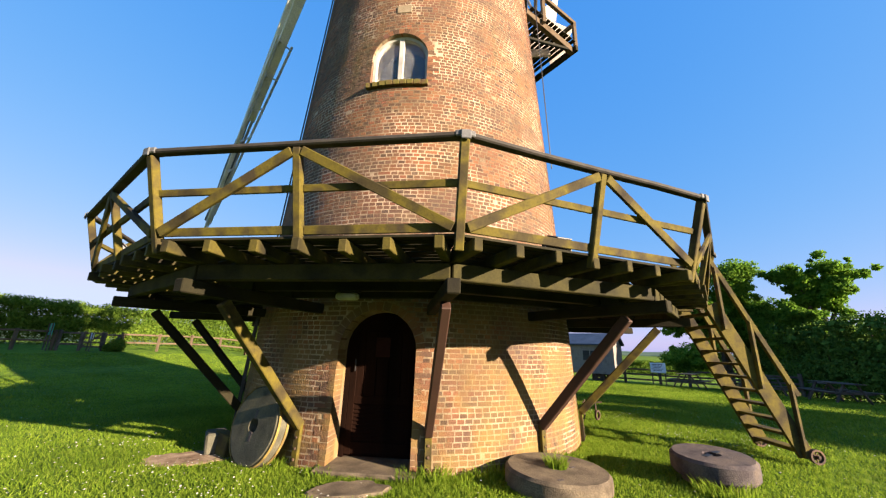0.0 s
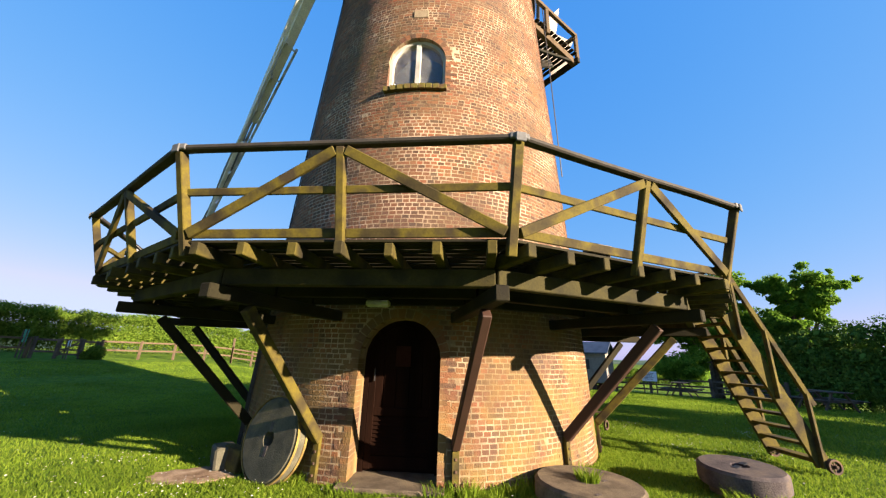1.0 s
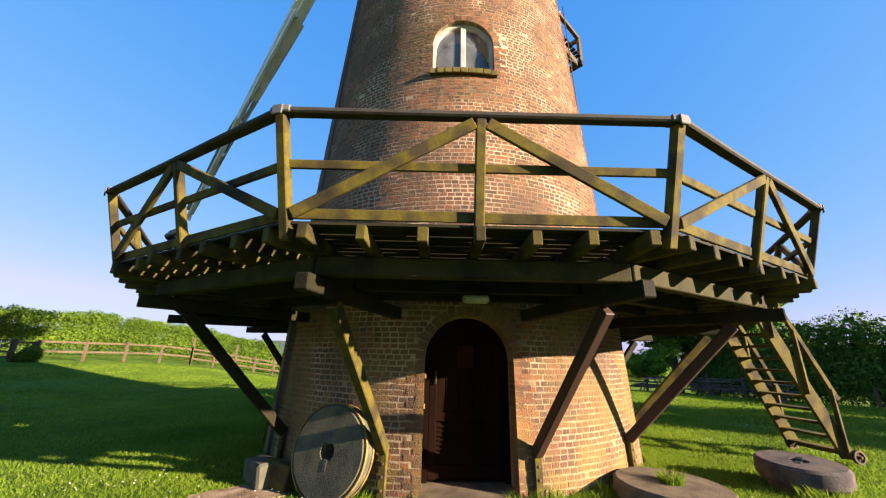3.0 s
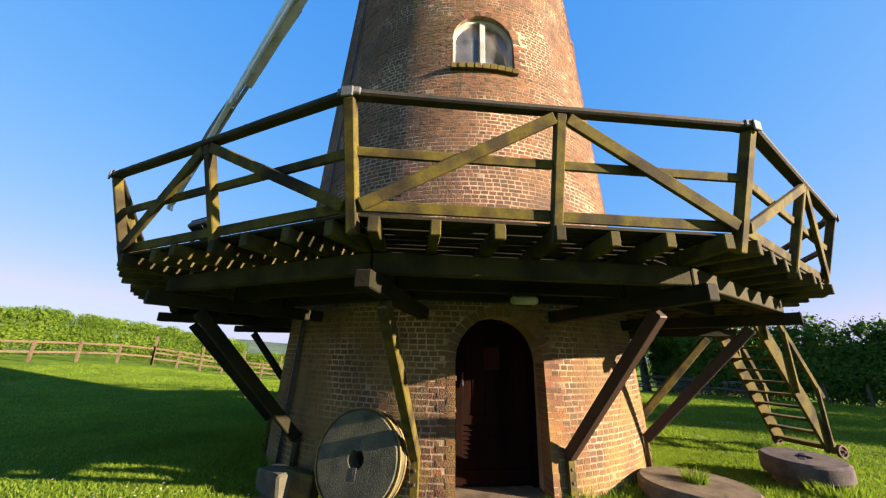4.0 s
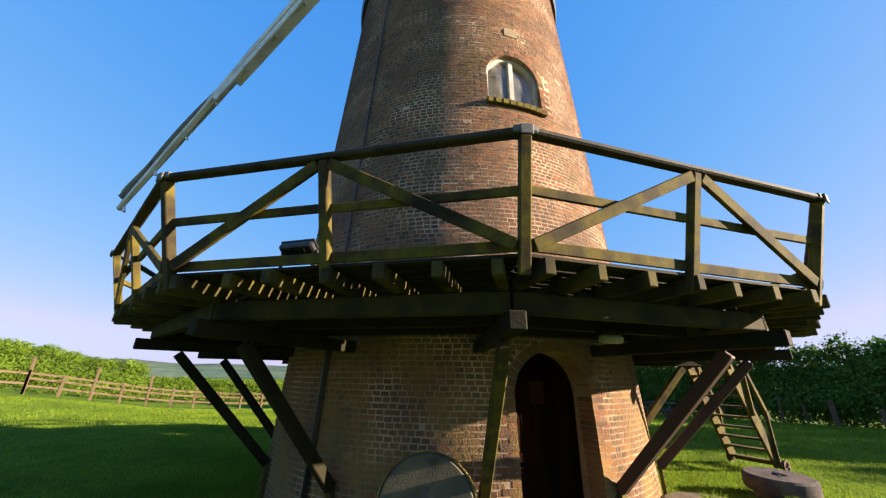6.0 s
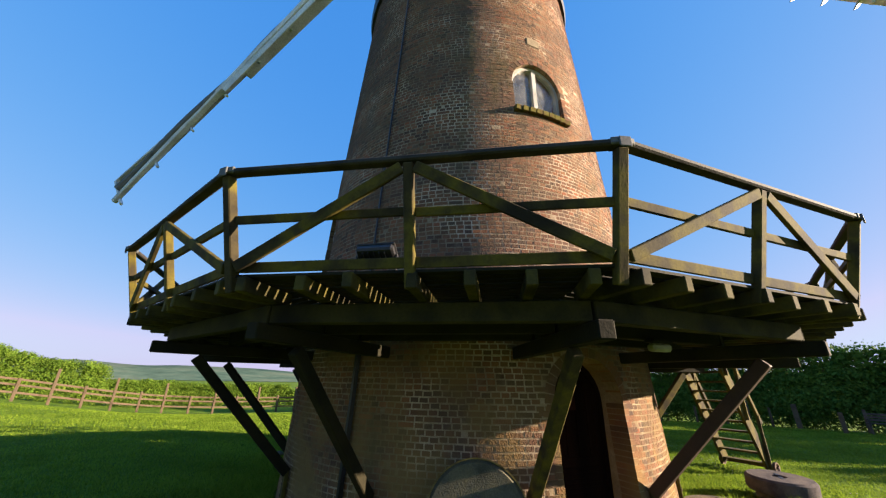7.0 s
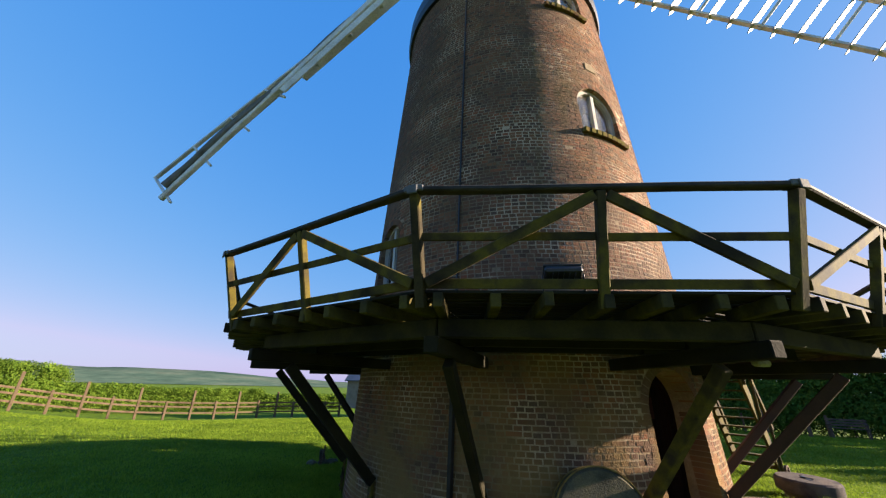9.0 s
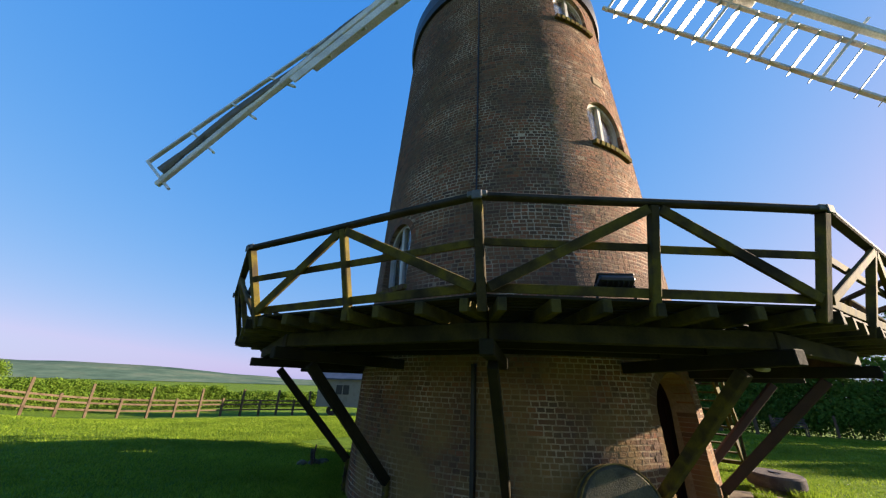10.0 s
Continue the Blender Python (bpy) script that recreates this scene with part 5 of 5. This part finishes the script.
def build_bench(x, y, turn):
    g = ground_height(x, y)
    b = thing("bench", "dark wooden garden bench on the lawn by the hedge", "bench", at=(x, y, g))
    m = Matrix.Translation((x, y, g)) @ Matrix.Rotation(radians(turn), 4, "Z")
    for i in range(4):
        part("slat", box_bm(1.4, 0.08, 0.03, m @ Matrix.Translation((0, -0.15 + i * 0.1, 0.44)), 0.004), M_FENCEDARK, b)
    for i in range(3):
        part("back_slat", box_bm(1.4, 0.03, 0.08, m @ Matrix.Translation((0, 0.24, 0.56 + i * 0.12)), 0.004), M_FENCEDARK, b)
    for sx in (-0.62, 0.62):
        part("leg", beam_bm(m @ Vector((sx, 0.24, 0)), m @ Vector((sx, 0.26, 0.86)), 0.06, 0.06, (1, 0, 0)), M_FENCEDARK, b)
        part("leg", beam_bm(m @ Vector((sx, -0.18, 0)), m @ Vector((sx, -0.18, 0.62)), 0.06, 0.06, (1, 0, 0)), M_FENCEDARK, b)
        part("arm", beam_bm(m @ Vector((sx, -0.22, 0.62)), m @ Vector((sx, 0.26, 0.62)), 0.07, 0.04), M_FENCEDARK, b)


build_bench(20.7, -5.3, -85)
tagged(part("stump_post", beam_bm((19.8, -3.9, ground_height(19.8, -3.9) - 0.1), (19.8, -3.9, ground_height(19.8, -3.9) + 0.85), 0.16, 0.16, (1, 0, 0), 0.02), M_FENCE), "short thick wooden post on the lawn", "post")


def build_picnic():
    t = thing("picnic_table", "grey wooden picnic table with fixed benches on the grass", "table", "picnic tables")
    for i in range(5):
        part("top_board", box_bm(1.7, 0.13, 0.035, Matrix.Translation((0, -0.28 + i * 0.14, 0.74)), 0.004), M_FENCEDARK, t)
    for s in (-1, 1):
        for i in range(2):
            part("seat_board", box_bm(1.7, 0.12, 0.035, Matrix.Translation((0, s * (0.68 + i * 0.13), 0.44)), 0.004), M_FENCEDARK, t)
        part("cross_bar", beam_bm((s * 0.6, -0.8, 0.40), (s * 0.6, 0.8, 0.40), 0.05, 0.09), M_FENCEDARK, t)
        for q in (-1, 1):
            part("leg", beam_bm((s * 0.6, q * 0.62, 0.0), (s * 0.6, q * 0.22, 0.72), 0.05, 0.09, (1, 0, 0)), M_FENCEDARK, t)
    return t


pt = build_picnic()
for x, y, a in ((15.6, 8.6, 30), (17.6, 6.6, -20), (17.4, 3.6, 70)):
    copy_thing(pt, pose(x, y, ground_height(x, y), 0, 0, a))
pt.matrix_basis = pose(19.6, 5.2, ground_height(19.6, 5.2), 0, 0, 10)


# ---------------------------------------------------------------- bricks of the tower
BV, BF, BNEAR = build_bricks()
rb = random.Random(3)
extra = []
for o in OPENINGS.values():
    extra += voussoirs(o, 17 if o["w"] > 0.9 else 15)
    extra += jamb_bricks(o, rb)
for vs in extra:
    b = len(BV)
    BV.extend(vs)
    BF.extend(tuple(b + i for i in f) for f in BRICK_FACES)
me = mesh_from("bricks", BV, BF)
me.materials.append(M_BRICKS)
ob = new("bricks", me)
ob.parent = wall
tagged(ob, "weathered red, brown and orange bricks", "", "", "stuff")
for vs, az, z in BNEAR:
    part_of("brick", mesh_from("brick", vs, BRICK_FACES), M_BRICK, wall)


# ---------------------------------------------------------------- grass and daisies
def build_grass():
    """Blades thick enough to hide the soil where the camera walks, coarser with distance."""
    rs = np.random.RandomState(4)
    n = 760000
    a = np.radians(rs.uniform(-180, 180, n))
    r = 3.14 + 19 * rs.uniform(0, 1, n) ** 1.5
    x, y = r * np.cos(a), r * np.sin(a)
    d = np.min([np.hypot(x - px, y - py) for px, py in ((-1, -8), (-3.5, -6.5), (-6, -4.5))], axis=0)
    keep = (d < 26) & ~((a > 0.9) & (a < 1.6) & (r < 7)) & (((x + 3.16) / 0.52) ** 2 + ((y + 1.98) / 0.31) ** 2 > rs.uniform(0.7, 1.1, n)) & (((x + 1.15) / 0.44) ** 2 + ((y + 3.36) / 0.25) ** 2 > rs.uniform(0.8, 1.1, n))
    for sx, sy, sr in ((1.10, -3.50, 0.56), (3.00, -3.72, 0.40)):
        keep &= np.hypot(x - sx, y - sy) > sr
    x, y, d = x[keep], y[keep], d[keep]
    n = len(x)
    z = np.array([ground_height(p, q) for p, q in zip(x, y)])
    big = 1 + np.clip((d - 4) / 9, 0, 1.6)
    h = rs.uniform(0.016, 0.046, n) * (1 + 0.5 * (rs.uniform(size=n) > 0.94)) * (0.75 + 0.25 * big)
    t = rs.uniform(0, 2 * math.pi, n)
    w = 0.0055 * big
    lean = rs.normal(0, 0.6, (n, 2)) * h[:, None]
    v = np.empty((n, 3, 3), np.float32)
    v[:, 0] = np.c_[x - w * np.cos(t), y - w * np.sin(t), z - 0.004]
    v[:, 1] = np.c_[x + w * np.cos(t), y + w * np.sin(t), z - 0.004]
    v[:, 2] = np.c_[x + lean[:, 0], y + lean[:, 1], z + h]
    me = bpy.data.meshes.new("grass")
    me.vertices.add(3 * n)
    me.vertices.foreach_set("co", v.ravel())
    me.loops.add(3 * n)
    me.loops.foreach_set("vertex_index", np.arange(3 * n, dtype=np.int32))
    me.polygons.add(n)
    me.polygons.foreach_set("loop_start", np.arange(0, 3 * n, 3, dtype=np.int32))
    me.update(calc_edges=True)
    me.materials.append(M_GRASSBLADE)
    tagged(new("grass", me), "short green grass blades of the lawn", "grass", "", "stuff")


build_grass()


def build_daisies():
    """White daisies in loose drifts, each a small tilted disc of petals on the grass."""
    rs = np.random.RandomState(9)
    centres = [(-3.2, -2.6), (-2.6, -3.3), (-4.6, -1.2), (-6.0, -2.5), (-5.0, -3.6), (-1.8, -3.9), (-7.5, -0.5), (4.5, -1.5), (5.5, -2.4), (5.0, 0.5), (2.6, -4.6), (7.0, -1.0), (-3.8, -4.4), (-8.5, 1.0)]
    verts, faces = [], []
    for i in range(1050):
        cx, cy = centres[rs.randint(len(centres))]
        sp = 0.28 if rs.rand() < 0.4 else 1.1
        x, y = cx + rs.normal(0, sp), cy + rs.normal(0, sp * 0.8)
        if math.hypot(x, y) < 3.25 or math.hypot(x - 1.10, y + 3.50) < 0.6 or math.hypot(x - 3.00, y + 3.72) < 0.6:
            continue
        z = ground_height(x, y) + rs.uniform(0.03, 0.05)
        r = rs.uniform(0.007, 0.0115)
        tx, ty = rs.normal(0, 0.25, 2)
        b = len(verts)
        for k in range(7):
            a = 2 * math.pi * k / 7
            px, py = r * math.cos(a), r * math.sin(a)
            verts.append((x + px, y + py, z + px * tx + py * ty))
        verts.append((x, y, z + 0.005))
        faces += [(b + k, b + (k + 1) % 7, b + 7) for k in range(7)]
    me = mesh_from("daisies", verts, faces)
    me.materials.append(M_WHITE)
    tagged(new("daisies", me), "small white daisies scattered through the lawn", "flower", "", "stuff")


build_daisies()
